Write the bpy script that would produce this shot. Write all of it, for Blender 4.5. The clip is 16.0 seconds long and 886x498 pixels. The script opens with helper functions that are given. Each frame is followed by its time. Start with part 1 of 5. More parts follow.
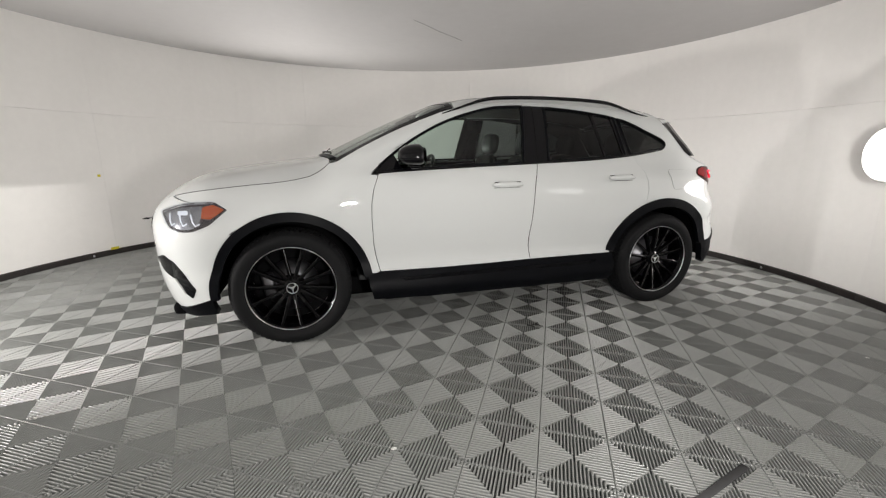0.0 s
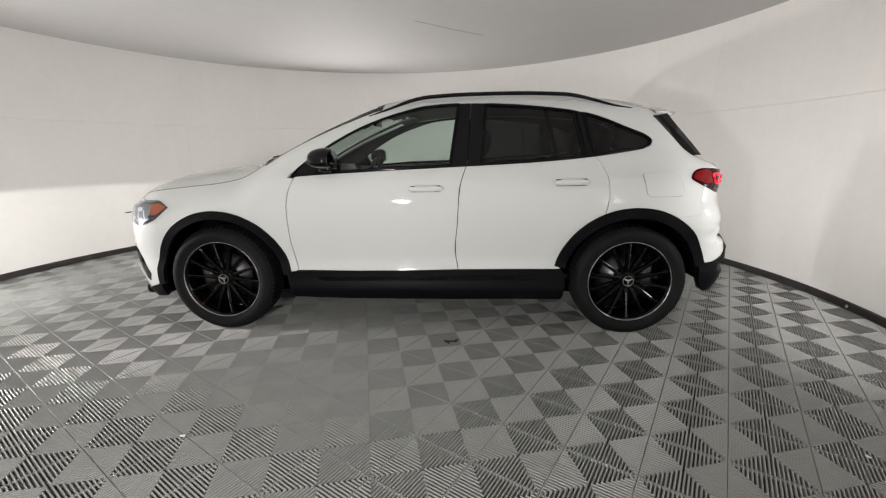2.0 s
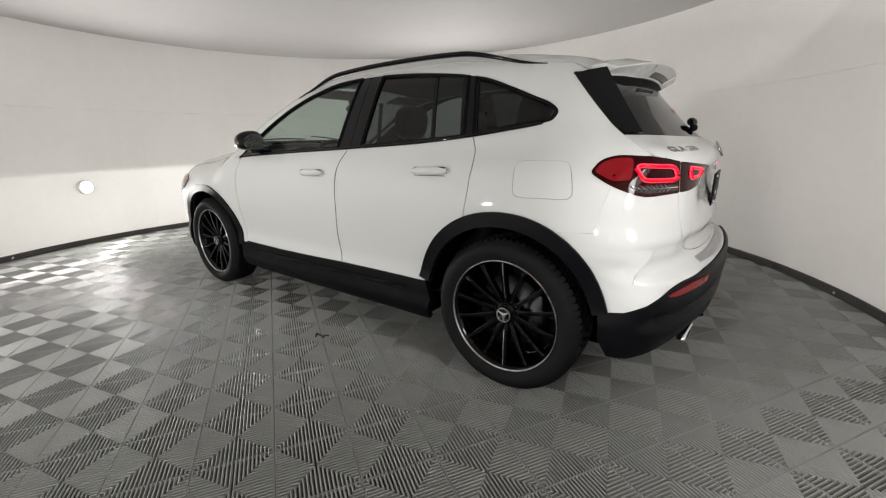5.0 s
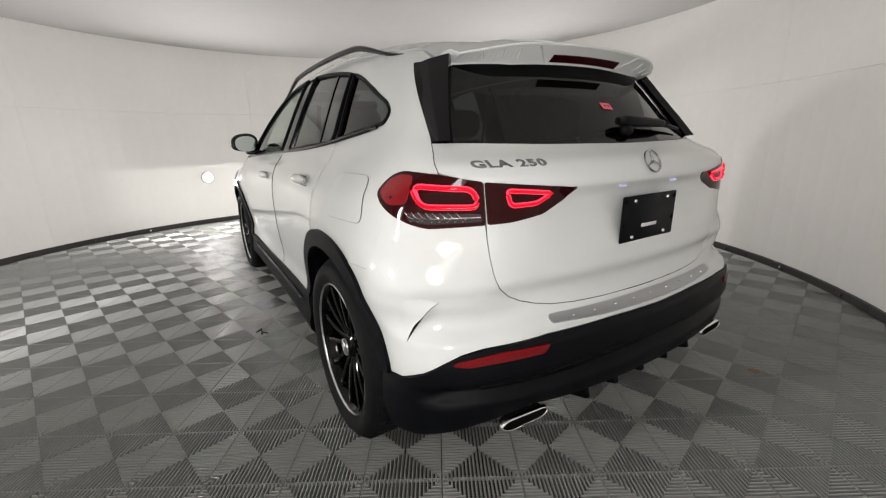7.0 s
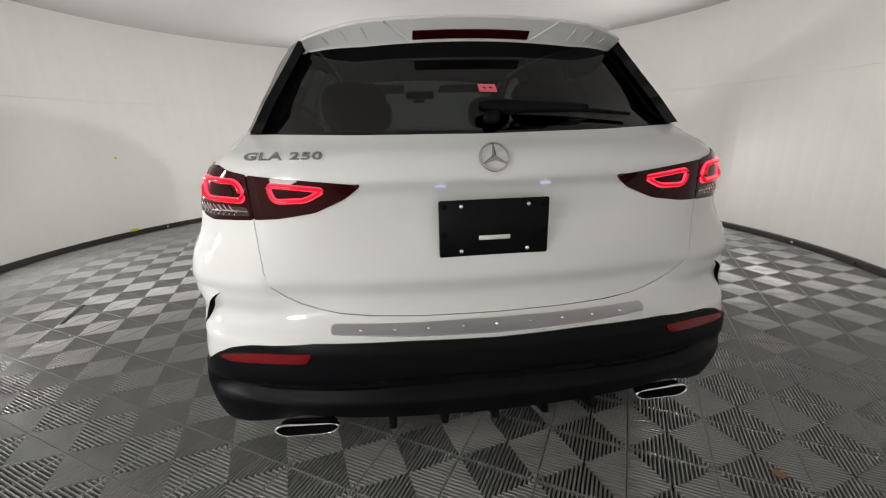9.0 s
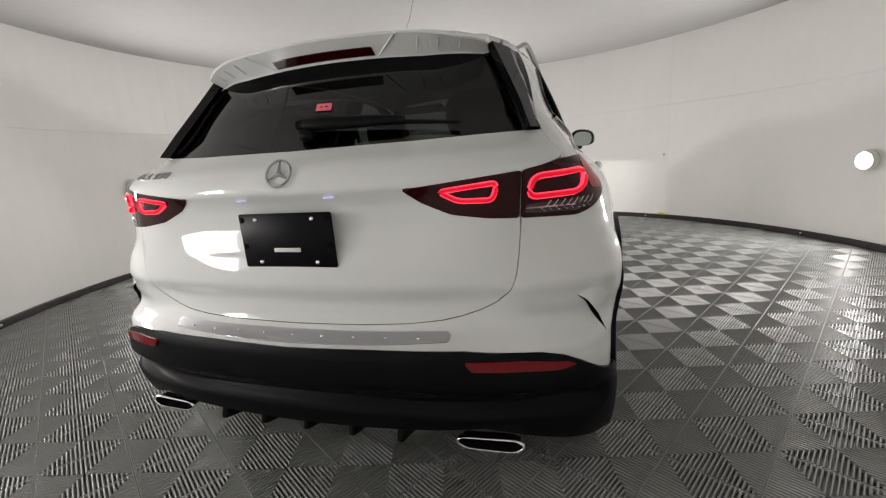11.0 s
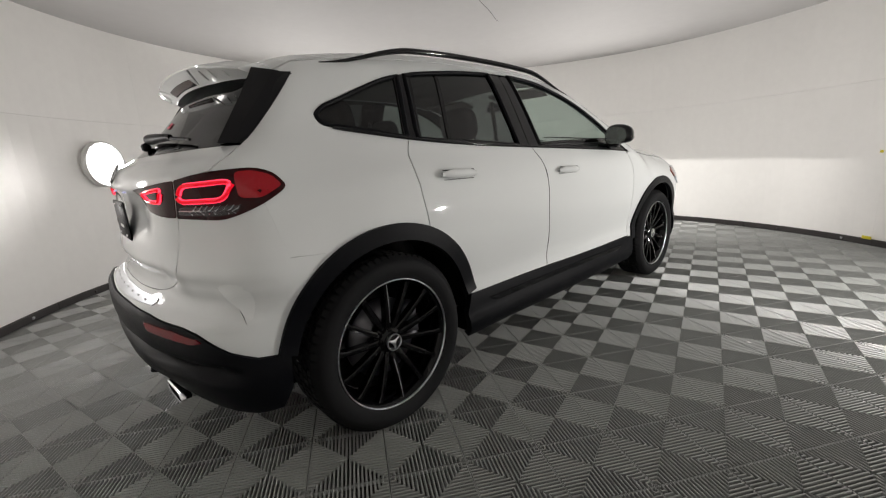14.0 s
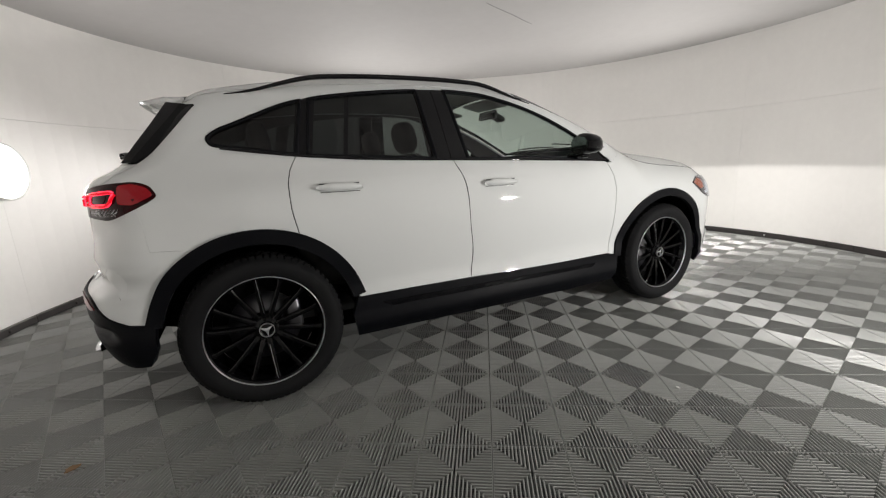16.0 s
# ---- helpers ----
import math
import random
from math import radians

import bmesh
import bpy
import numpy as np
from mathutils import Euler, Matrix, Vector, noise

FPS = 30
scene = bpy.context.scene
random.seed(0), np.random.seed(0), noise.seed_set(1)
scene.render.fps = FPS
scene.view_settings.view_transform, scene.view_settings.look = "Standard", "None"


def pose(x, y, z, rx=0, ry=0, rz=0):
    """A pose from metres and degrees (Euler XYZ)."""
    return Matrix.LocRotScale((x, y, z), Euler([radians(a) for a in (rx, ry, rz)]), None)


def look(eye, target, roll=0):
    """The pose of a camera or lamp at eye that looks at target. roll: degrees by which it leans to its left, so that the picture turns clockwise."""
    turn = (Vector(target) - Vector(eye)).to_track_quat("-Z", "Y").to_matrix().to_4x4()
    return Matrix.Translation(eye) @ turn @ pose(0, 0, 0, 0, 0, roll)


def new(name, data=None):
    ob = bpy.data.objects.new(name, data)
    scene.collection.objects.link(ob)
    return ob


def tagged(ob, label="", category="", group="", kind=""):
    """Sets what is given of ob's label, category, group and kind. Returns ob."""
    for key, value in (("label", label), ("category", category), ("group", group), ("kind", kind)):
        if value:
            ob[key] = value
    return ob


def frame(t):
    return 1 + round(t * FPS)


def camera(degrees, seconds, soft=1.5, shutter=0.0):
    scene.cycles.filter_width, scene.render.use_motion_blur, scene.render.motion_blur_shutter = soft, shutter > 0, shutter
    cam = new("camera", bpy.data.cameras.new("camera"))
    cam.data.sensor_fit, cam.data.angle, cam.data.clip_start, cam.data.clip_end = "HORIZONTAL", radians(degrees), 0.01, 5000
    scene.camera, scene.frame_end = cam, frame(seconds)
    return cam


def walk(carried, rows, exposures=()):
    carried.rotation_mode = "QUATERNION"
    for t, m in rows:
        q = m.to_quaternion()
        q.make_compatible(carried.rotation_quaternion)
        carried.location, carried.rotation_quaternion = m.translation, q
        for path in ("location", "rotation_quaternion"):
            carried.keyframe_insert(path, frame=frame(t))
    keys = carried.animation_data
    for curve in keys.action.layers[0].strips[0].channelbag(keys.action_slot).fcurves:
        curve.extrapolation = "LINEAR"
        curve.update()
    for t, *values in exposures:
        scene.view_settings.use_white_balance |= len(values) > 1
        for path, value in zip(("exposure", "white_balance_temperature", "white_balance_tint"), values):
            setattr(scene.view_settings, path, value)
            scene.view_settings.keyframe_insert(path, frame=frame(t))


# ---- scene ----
cam = camera(94.5, 16.0, soft=1.2)
PATH = [
    (0, (-1.142, -3.429, 1.183), (-0.6, -1.56, 0.721), 0.2),
    (0.5, (-0.788, -3.535, 1.232), (-0.411, -1.63, 0.754), -0.1),
    (1, (-0.408, -3.552, 1.224), (-0.214, -1.621, 0.741), 0.2),
    (1.5, (-0.079, -3.512, 1.222), (-0.047, -1.569, 0.747), -0.2),
    (2, (0.308, -3.478, 1.198), (0.195, -1.536, 0.735), -0.7),
    (2.5, (0.671, -3.39, 1.18), (0.386, -1.466, 0.715), -0.6),
    (3, (1.005, -3.257, 1.164), (0.564, -1.365, 0.69), -1.8),
    (3.5, (1.36, -3.098, 1.166), (0.73, -1.261, 0.691), -2.4),
    (4, (1.668, -2.884, 1.141), (0.842, -1.129, 0.654), -1.8),
    (4.2, (1.782, -2.801, 1.141), (0.886, -1.082, 0.652), -1.6),
    (6.3, (2.663, -1.711, 1.159), (1.193, -0.482, 0.588), -1.2),
    (6.5, (2.714, -1.6, 1.169), (1.207, -0.418, 0.595), -1.3),
    (7, (2.849, -1.311, 1.165), (1.209, -0.292, 0.644), -1.2),
    (7.5, (2.949, -1.037, 1.156), (1.195, -0.223, 0.647), -1.2),
    (8, (3.006, -0.785, 1.148), (1.175, -0.168, 0.631), -1.2),
    (8.5, (3.08, -0.517, 1.16), (1.199, -0.092, 0.63), -1.3),
    (9, (3.098, -0.263, 1.144), (1.188, -0.035, 0.596), -1.5),
    (9.2, (3.096, -0.166, 1.151), (1.183, -0.012, 0.59), -1.7),
    (11.3, (2.955, 0.856, 1.093), (1.138, 0.169, 0.619), -4.3),
    (11.5, (2.906, 0.936, 1.105), (1.132, 0.166, 0.596), -4.6),
    (12, (2.826, 1.18, 1.103), (1.124, 0.256, 0.607), -4.4),
    (12.5, (2.723, 1.417, 1.091), (1.101, 0.353, 0.603), -3.8),
    (13, (2.59, 1.66, 1.086), (1.059, 0.457, 0.632), -3.7),
    (13.5, (2.424, 1.905, 1.082), (0.991, 0.582, 0.637), -3.4),
    (14, (2.251, 2.132, 1.078), (0.921, 0.704, 0.64), -3.1),
    (14.5, (2.042, 2.349, 1.09), (0.829, 0.819, 0.656), -2.9),
    (15, (1.839, 2.514, 1.111), (0.749, 0.898, 0.662), -2.5),
    (15.5, (1.614, 2.714, 1.098), (0.648, 1.014, 0.677), -2.8),
    (16, (1.369, 2.874, 1.099), (0.539, 1.103, 0.682), -2.8),
]
walk(cam, [(t, look(eye, target, roll)) for t, eye, target, roll in PATH])

# ---- light ----
world = bpy.data.worlds.new("world")
scene.world = world
world.use_nodes = True
world.node_tree.nodes["Background"].inputs[0].default_value = (0.0, 0.0, 0.0, 1)
world.node_tree.nodes["Background"].inputs[1].default_value = 0.0
scene.view_settings.exposure = 0.24

ROOM = (-0.562, -0.160)      # centre of the round booth
RADIUS = 3.76
CEIL = 2.44


# ---- materials ----
def material(name, color, rough=0.5, metal=0.0, coat=0.0, grain=0.0, scale=8.0, bump=0.0, bump_scale=60.0, island=0.0, spec=0.5, rvar=0.08):
    m = bpy.data.materials.new(name)
    m.use_nodes = True
    nt = m.node_tree
    b = nt.nodes["Principled BSDF"]
    b.inputs["Base Color"].default_value = (*color, 1)
    b.inputs["Roughness"].default_value = rough
    b.inputs["Metallic"].default_value = metal
    b.inputs["Coat Weight"].default_value = coat
    b.inputs["Coat Roughness"].default_value = 0.03
    b.inputs["Specular IOR Level"].default_value = spec
    co = nt.nodes.new("ShaderNodeTexCoord")
    if grain or island:
        n1 = nt.nodes.new("ShaderNodeTexNoise")
        n1.inputs["Scale"].default_value, n1.inputs["Detail"].default_value = scale, 8
        nt.links.new(co.outputs["Object"], n1.inputs["Vector"])
        n2 = nt.nodes.new("ShaderNodeTexNoise")
        n2.inputs["Scale"].default_value, n2.inputs["Detail"].default_value = scale * 12, 3
        nt.links.new(co.outputs["Object"], n2.inputs["Vector"])
        mix = nt.nodes.new("ShaderNodeMath")
        mix.operation = "MULTIPLY_ADD"
        nt.links.new(n2.outputs["Fac"], mix.inputs[0])
        mix.inputs[1].default_value = 0.5
        nt.links.new(n1.outputs["Fac"], mix.inputs[2])
        last = mix.outputs[0]
        if island:
            info = nt.nodes.new("ShaderNodeObjectInfo")
            add = nt.nodes.new("ShaderNodeMath")
            add.operation = "MULTIPLY_ADD"
            nt.links.new(info.outputs["Random"], add.inputs[0])
            add.inputs[1].default_value = island
            nt.links.new(last, add.inputs[2])
            last = add.outputs[0]
        ramp = nt.nodes.new("ShaderNodeMapRange")
        ramp.inputs["From Min"].default_value, ramp.inputs["From Max"].default_value = 0.4, 1.1
        ramp.inputs["To Min"].default_value, ramp.inputs["To Max"].default_value = 1 - grain, 1 + grain
        nt.links.new(last, ramp.inputs["Value"])
        mul = nt.nodes.new("ShaderNodeVectorMath")
        mul.operation = "SCALE"
        mul.inputs[0].default_value = color
        nt.links.new(ramp.outputs[0], mul.inputs["Scale"])
        nt.links.new(mul.outputs[0], b.inputs["Base Color"])
        rr = nt.nodes.new("ShaderNodeMapRange")
        rr.inputs["To Min"].default_value, rr.inputs["To Max"].default_value = max(rough - rvar, 0.02), min(rough + rvar, 1)
        nt.links.new(n1.outputs["Fac"], rr.inputs["Value"])
        nt.links.new(rr.outputs[0], b.inputs["Roughness"])
    if bump:
        nb = nt.nodes.new("ShaderNodeTexNoise")
        nb.inputs["Scale"].default_value, nb.inputs["Detail"].default_value = bump_scale, 5
        nt.links.new(co.outputs["Object"], nb.inputs["Vector"])
        bp = nt.nodes.new("ShaderNodeBump")
        bp.inputs["Strength"].default_value, bp.inputs["Distance"].default_value = bump, 0.002
        nt.links.new(nb.outputs["Fac"], bp.inputs["Height"])
        nt.links.new(bp.outputs[0], b.inputs["Normal"])
    return m


def glowing(name, color, strength, base=(0.02, 0.02, 0.02), rough=0.2):
    m = material(name, base, rough)
    b = m.node_tree.nodes["Principled BSDF"]
    b.inputs["Emission Color"].default_value = (*color, 1)
    b.inputs["Emission Strength"].default_value = strength
    return m


def pane_glass(name, tint, gloss_rough=0.02, least=0.05):
    """A thin pane: tinted see-through, with a clear reflection that grows towards grazing angles."""
    m = bpy.data.materials.new(name)
    m.use_nodes = True
    nt = m.node_tree
    nt.nodes.remove(nt.nodes["Principled BSDF"])
    out = nt.nodes["Material Output"]
    tr = nt.nodes.new("ShaderNodeBsdfTransparent")
    tr.inputs[0].default_value = (*tint, 1)
    gl = nt.nodes.new("ShaderNodeBsdfGlossy")
    gl.inputs["Roughness"].default_value = gloss_rough
    lw = nt.nodes.new("ShaderNodeLayerWeight")
    lw.inputs["Blend"].default_value = 0.5
    pw = nt.nodes.new("ShaderNodeMath")
    pw.operation, pw.inputs[1].default_value = "POWER", 4.0
    nt.links.new(lw.outputs["Facing"], pw.inputs[0])
    mr = nt.nodes.new("ShaderNodeMapRange")
    mr.inputs["To Min"].default_value, mr.inputs["To Max"].default_value = least, 0.9
    nt.links.new(pw.outputs[0], mr.inputs["Value"])
    mx = nt.nodes.new("ShaderNodeMixShader")
    nt.links.new(mr.outputs[0], mx.inputs[0])
    nt.links.new(tr.outputs[0], mx.inputs[1])
    nt.links.new(gl.outputs[0], mx.inputs[2])
    nt.links.new(mx.outputs[0], out.inputs["Surface"])
    return m


M = {}
M["paint"] = material("white_paint", (0.70, 0.722, 0.715), 0.60, coat=1.0, grain=0.006, scale=3, rvar=0.01, spec=0.25)
M["plastic"] = material("black_plastic", (0.0038, 0.0042, 0.0056), 0.42, grain=0.2, scale=6, bump=0.2, bump_scale=900, spec=0.10)
M["gloss"] = material("gloss_black", (0.003, 0.003, 0.004), 0.06, spec=0.3)
M["gloss2"] = material("satin_black", (0.005, 0.005, 0.006), 0.30, grain=0.1)
M["dark"] = material("dark_lining", (0.005, 0.005, 0.0055), 0.9, grain=0.2, spec=0.05)
M["rubber"] = material("tyre_rubber", (0.008, 0.0083, 0.009), 0.75, grain=0.25, scale=12, bump=0.2, bump_scale=300, spec=0.2)
M["rim"] = material("rim_black", (0.002, 0.002, 0.0025), 0.07, spec=0.28)
M["machined"] = material("machined_metal", (0.80, 0.81, 0.83), 0.30, 1.0, grain=0.05, scale=30)
M["chrome"] = material("chrome", (0.82, 0.83, 0.85), 0.07, 1.0)
M["mirror"] = material("mirror_glass", (0.42, 0.47, 0.45), 0.03, 1.0)
M["satin"] = material("satin_metal", (0.55, 0.56, 0.58), 0.28, 1.0, grain=0.08, scale=20)
M["letter"] = material("dark_chrome_letter", (0.44, 0.45, 0.46), 0.22, 1.0)
M["badge"] = material("badge_chrome", (0.50, 0.51, 0.52), 0.12, 1.0)
M["plate_metal"] = material("brushed_step_metal", (0.50, 0.51, 0.53), 0.34, 1.0, grain=0.02, scale=40, rvar=0.02)
M["disc"] = material("brake_disc", (0.16, 0.16, 0.17), 0.35, 1.0, grain=0.15, scale=25)
M["leather"] = material("dark_leather", (0.022, 0.022, 0.024), 0.5, grain=0.15, scale=10, bump=0.3, bump_scale=250)
M["trim"] = material("interior_trim", (0.035, 0.036, 0.038), 0.6, grain=0.15, bump=0.2, bump_scale=400)
M["lining"] = material("pale_roof_lining", (0.20, 0.197, 0.188), 0.9, grain=0.08)
M["clear"] = pane_glass("clear_glass", (0.72, 0.80, 0.76))
M["tint"] = pane_glass("privacy_glass", (0.13, 0.145, 0.145), 0.02, 0.045)
M["deeptint"] = pane_glass("rear_window_glass", (0.055, 0.06, 0.062), 0.03, 0.045)
M["lens"] = pane_glass("lamp_lens", (0.9, 0.92, 0.95), 0.02, 0.07)
M["lampgrey"] = material("lamp_housing_grey", (0.34, 0.34, 0.36), 0.25, 0.8, grain=0.1, scale=30)
M["redlens"] = material("red_lamp_lens", (0.022, 0.0003, 0.0008), 0.06, spec=0.22)
M["redband"] = glowing("tail_light_side_red", (1.0, 0.006, 0.020), 0.07, (0.13, 0.001, 0.004), 0.08)
M["redglow"] = glowing("tail_light_red", (1.0, 0.035, 0.075), 2.0, (0.3, 0.0, 0.01), 0.1)
M["reddim"] = glowing("tail_light_dim_red", (1.0, 0.004, 0.020), 0.5, (0.25, 0.0, 0.008), 0.1)
M["smoke"] = material("smoked_lens", (0.035, 0.028, 0.030), 0.10, coat=0.2)
M["redpale"] = material("red_reflector", (0.15, 0.001, 0.004), 0.12, spec=0.3)
M["amber"] = material("amber_lens", (0.50, 0.085, 0.012), 0.12, coat=1.0)
M["lamp"] = glowing("daylight_led", (0.95, 0.97, 1.0), 0.7)
M["platelight"] = glowing("number_plate_light", (0.66, 0.66, 1.0), 0.55)
M["pink"] = material("pink_sticker", (0.85, 0.16, 0.22), 0.6, grain=0.05)
M["white"] = material("white_label", (0.75, 0.75, 0.73), 0.5, grain=0.05)
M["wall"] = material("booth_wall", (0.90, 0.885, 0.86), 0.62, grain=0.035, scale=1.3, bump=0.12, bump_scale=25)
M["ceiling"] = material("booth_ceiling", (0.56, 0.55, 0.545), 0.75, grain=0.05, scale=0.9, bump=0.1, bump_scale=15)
M["base"] = material("base_strip", (0.020, 0.016, 0.015), 0.55, grain=0.3, scale=5)
M["tile"] = material("grey_floor_plastic", (0.255, 0.263, 0.252), 0.34, grain=0.10, scale=7, island=0.10, bump=0.12, bump_scale=200, spec=0.85)
M["under"] = material("floor_underlay", (0.012, 0.012, 0.012), 0.95, grain=0.3)
M["lampface"] = glowing("lamp_diffuser", (1.0, 0.97, 0.94), 3.0, (0.8, 0.8, 0.8), 0.5)
M["yellow"] = material("yellow_tape", (0.72, 0.62, 0.03), 0.6, grain=0.1)
M["tape"] = material("dark_grey_strip", (0.075, 0.075, 0.076), 0.95, grain=0.1, spec=0.03)
M["debris"] = material("dark_debris", (0.02, 0.019, 0.017), 0.7)
M["leaf"] = material("brown_stain", (0.22, 0.13, 0.06), 0.8, grain=0.2)


# ---- small mesh kit ----
def raw(name, verts, faces, mat, parent=None, label="", smooth=True):
    me = bpy.data.meshes.new(name)
    me.from_pydata([tuple(v) for v in verts], [], [tuple(f) for f in faces])
    me.materials.append(mat)
    if smooth:
        me.polygons.foreach_set("use_smooth", [True] * len(me.polygons))
    me.update()
    ob = new(name, me)
    if parent is not None:
        ob.parent = parent
    if label:
        ob["label"] = label
    return ob


def thing(name, label, category, group="", kind="", at=(0, 0, 0)):
    e = new(name)
    e.empty_display_size = 0.1
    e.location = at
    return tagged(e, label, category, group, kind)


def curve(*pts):
    """A smooth curve through (x, y) pairs that never overshoots; works on arrays."""
    p = np.array(pts, float)
    x, y = p[:, 0], p[:, 1]
    h, d = np.diff(x), np.diff(y) / np.diff(x)
    m = np.zeros(len(x))
    m[0], m[-1] = d[0], d[-1]
    for i in range(1, len(x) - 1):
        if d[i - 1] * d[i] > 0:
            w1, w2 = 2 * h[i] + h[i - 1], h[i] + 2 * h[i - 1]
            m[i] = (w1 + w2) / (w1 / d[i - 1] + w2 / d[i])

    def at(v):
        v = np.clip(np.asarray(v, float), x[0], x[-1])
        i = np.clip(np.searchsorted(x, v, side="right") - 1, 0, len(x) - 2)
        s = (v - x[i]) / h[i]
        return ((1 + 2 * s) * (1 - s) ** 2 * y[i] + s * (1 - s) ** 2 * h[i] * m[i]
                + s * s * (3 - 2 * s) * y[i + 1] + s * s * (s - 1) * h[i] * m[i + 1])
    return at


def tube(name, path, r, mat, parent, closed=False, sides=8, label="", flat=1.0):
    """A round bar along a path of points; r may be one radius or one for each point."""
    p = np.array(path, float)
    n = len(p)
    rr = np.full(n, r) if np.isscalar(r) else np.array(r, float)
    tan = np.roll(p, -1, 0) - np.roll(p, 1, 0) if closed else np.gradient(p, axis=0)
    tan /= np.linalg.norm(tan, axis=1)[:, None] + 1e-12
    up = np.array([0.0, 0.0, 1.0])
    if abs(tan[:, 2]).mean() > 0.9:
        up = np.array([1.0, 0, 0])
    a = np.cross(tan, up)
    a /= np.linalg.norm(a, axis=1)[:, None] + 1e-12
    b = np.cross(a, tan)
    verts, faces = [], []
    for i in range(n):
        for k in range(sides):
            t = 2 * math.pi * k / sides
            verts.append(p[i] + rr[i] * (math.cos(t) * a[i] + math.sin(t) * b[i] * flat))
    for i in range(n if closed else n - 1):
        j = (i + 1) % n
        for k in range(sides):
            l = (k + 1) % sides
            faces.append((i * sides + k, i * sides + l, j * sides + l, j * sides + k))
    if not closed:
        faces += [tuple(range(sides)), tuple(range((n - 1) * sides, n * sides))[::-1]]
    return raw(name, verts, faces, mat, parent, label)


def box(name, size, at, mat, parent, bevel=0.01, rot=(0, 0, 0), label="", segs=2, taper=None):
    """A block with rounded edges; taper narrows its top in x and y."""
    bm = bmesh.new()
    bmesh.ops.create_cube(bm, size=1)
    for v in bm.verts:
        v.co = Vector((v.co.x * size[0], v.co.y * size[1], v.co.z * size[2]))
        if taper and v.co.z > 0:
            v.co.x *= taper[0]
            v.co.y *= taper[1]
    if bevel:
        bmesh.ops.bevel(bm, geom=list(bm.edges), offset=bevel, segments=segs, affect="EDGES", profile=0.5)
    m = pose(*at, *rot)
    bm.transform(m)
    me = bpy.data.meshes.new(name)
    bm.to_mesh(me)
    bm.free()
    me.polygons.foreach_set("use_smooth", [True] * len(me.polygons))
    me.materials.append(mat)
    ob = new(name, me)
    ob.parent = parent
    if label:
        ob["label"] = label
    return ob


def lathe(name, profile, mat, parent, segs=48, at=None, label="", closed=False):
    """Turns (radius, height) pairs round the y axis."""
    verts, faces, n = [], [], len(profile)
    for i in range(segs):
        t = 2 * math.pi * i / segs
        for r, h in profile:
            verts.append((r * math.cos(t), h, r * math.sin(t)))
    for i in range(segs):
        j = (i + 1) % segs
        for k in range(n if closed else n - 1):
            l = (k + 1) % n
            faces.append((i * n + k, i * n + l, j * n + l, j * n + k))
    ob = raw(name, verts, faces, mat, parent, label)
    if at:
        ob.location = at
    return ob


# ---- the car's outer surface ----
# x runs from nose (-) to tail (+), y across, z up; the middle of the wheelbase is x = 0.
AXLE, HUB = 1.3645, 0.352
side_base = curve((0.15, 0.80), (0.22, 0.835), (0.30, 0.868), (0.42, 0.868), (0.50, 0.854), (0.60, 0.864), (0.70, 0.875), (0.86, 0.880), (0.95, 0.872), (1.03, 0.848),
                  (1.10, 0.800), (1.18, 0.764), (1.30, 0.712), (1.42, 0.655), (1.50, 0.612), (1.62, 0.54))
flare_z = curve((0.2, 0.6), (0.5, 1), (0.85, 1), (0.98, 0.6), (1.10, 0.1), (1.2, 0))
cabin_tail = curve((-1.2, 0.0), (0.3, 0.0), (0.9, 0.012), (1.5, 0.055), (1.9, 0.10))
top_line = curve((-2.40, 0.80), (-2.24, 0.905), (-2.10, 0.985), (-1.90, 1.045), (-1.60, 1.095), (-1.34, 1.128), (-1.16, 1.155), (-1.06, 1.20), (-0.92, 1.266), (-0.75, 1.350),
                 (-0.50, 1.459), (-0.25, 1.551), (0.0, 1.590), (0.3, 1.606), (0.7, 1.602), (1.1, 1.575), (1.45, 1.528), (1.64, 1.488), (1.75, 1.45), (2.2, 1.30))
tail_line = curve((0.12, 1.90), (0.22, 2.00), (0.32, 2.095), (0.42, 2.13), (0.55, 2.142), (0.60, 2.140), (0.618, 2.122), (0.629, 2.100), (0.649, 2.078), (0.68, 2.060), (0.72, 2.055), (0.766, 2.073), (0.80, 2.072), (0.93, 2.066), (1.03, 2.062),
                  (1.09, 2.042), (1.13, 1.975), (1.20, 1.895), (1.30, 1.805), (1.40, 1.715), (1.48, 1.64), (1.6, 1.55))
niche = curve((0.77, 0.0), (0.82, 0.010), (0.88, 0.030), (0.93, 0.038), (0.98, 0.031), (1.016, 0.010), (1.022, 0.0))    # hollow round the number plate
nose_line = curve((0.12, -2.08), (0.20, -2.16), (0.30, -2.215), (0.50, -2.25), (0.70, -2.255), (0.82, -2.235), (0.92, -2.17), (1.02, -2.06), (1.2, -1.8))


def smax(a, b, k):
    h = np.maximum(k - np.abs(a - b), 0) / k
    return np.maximum(a, b) + h * h * k * 0.25


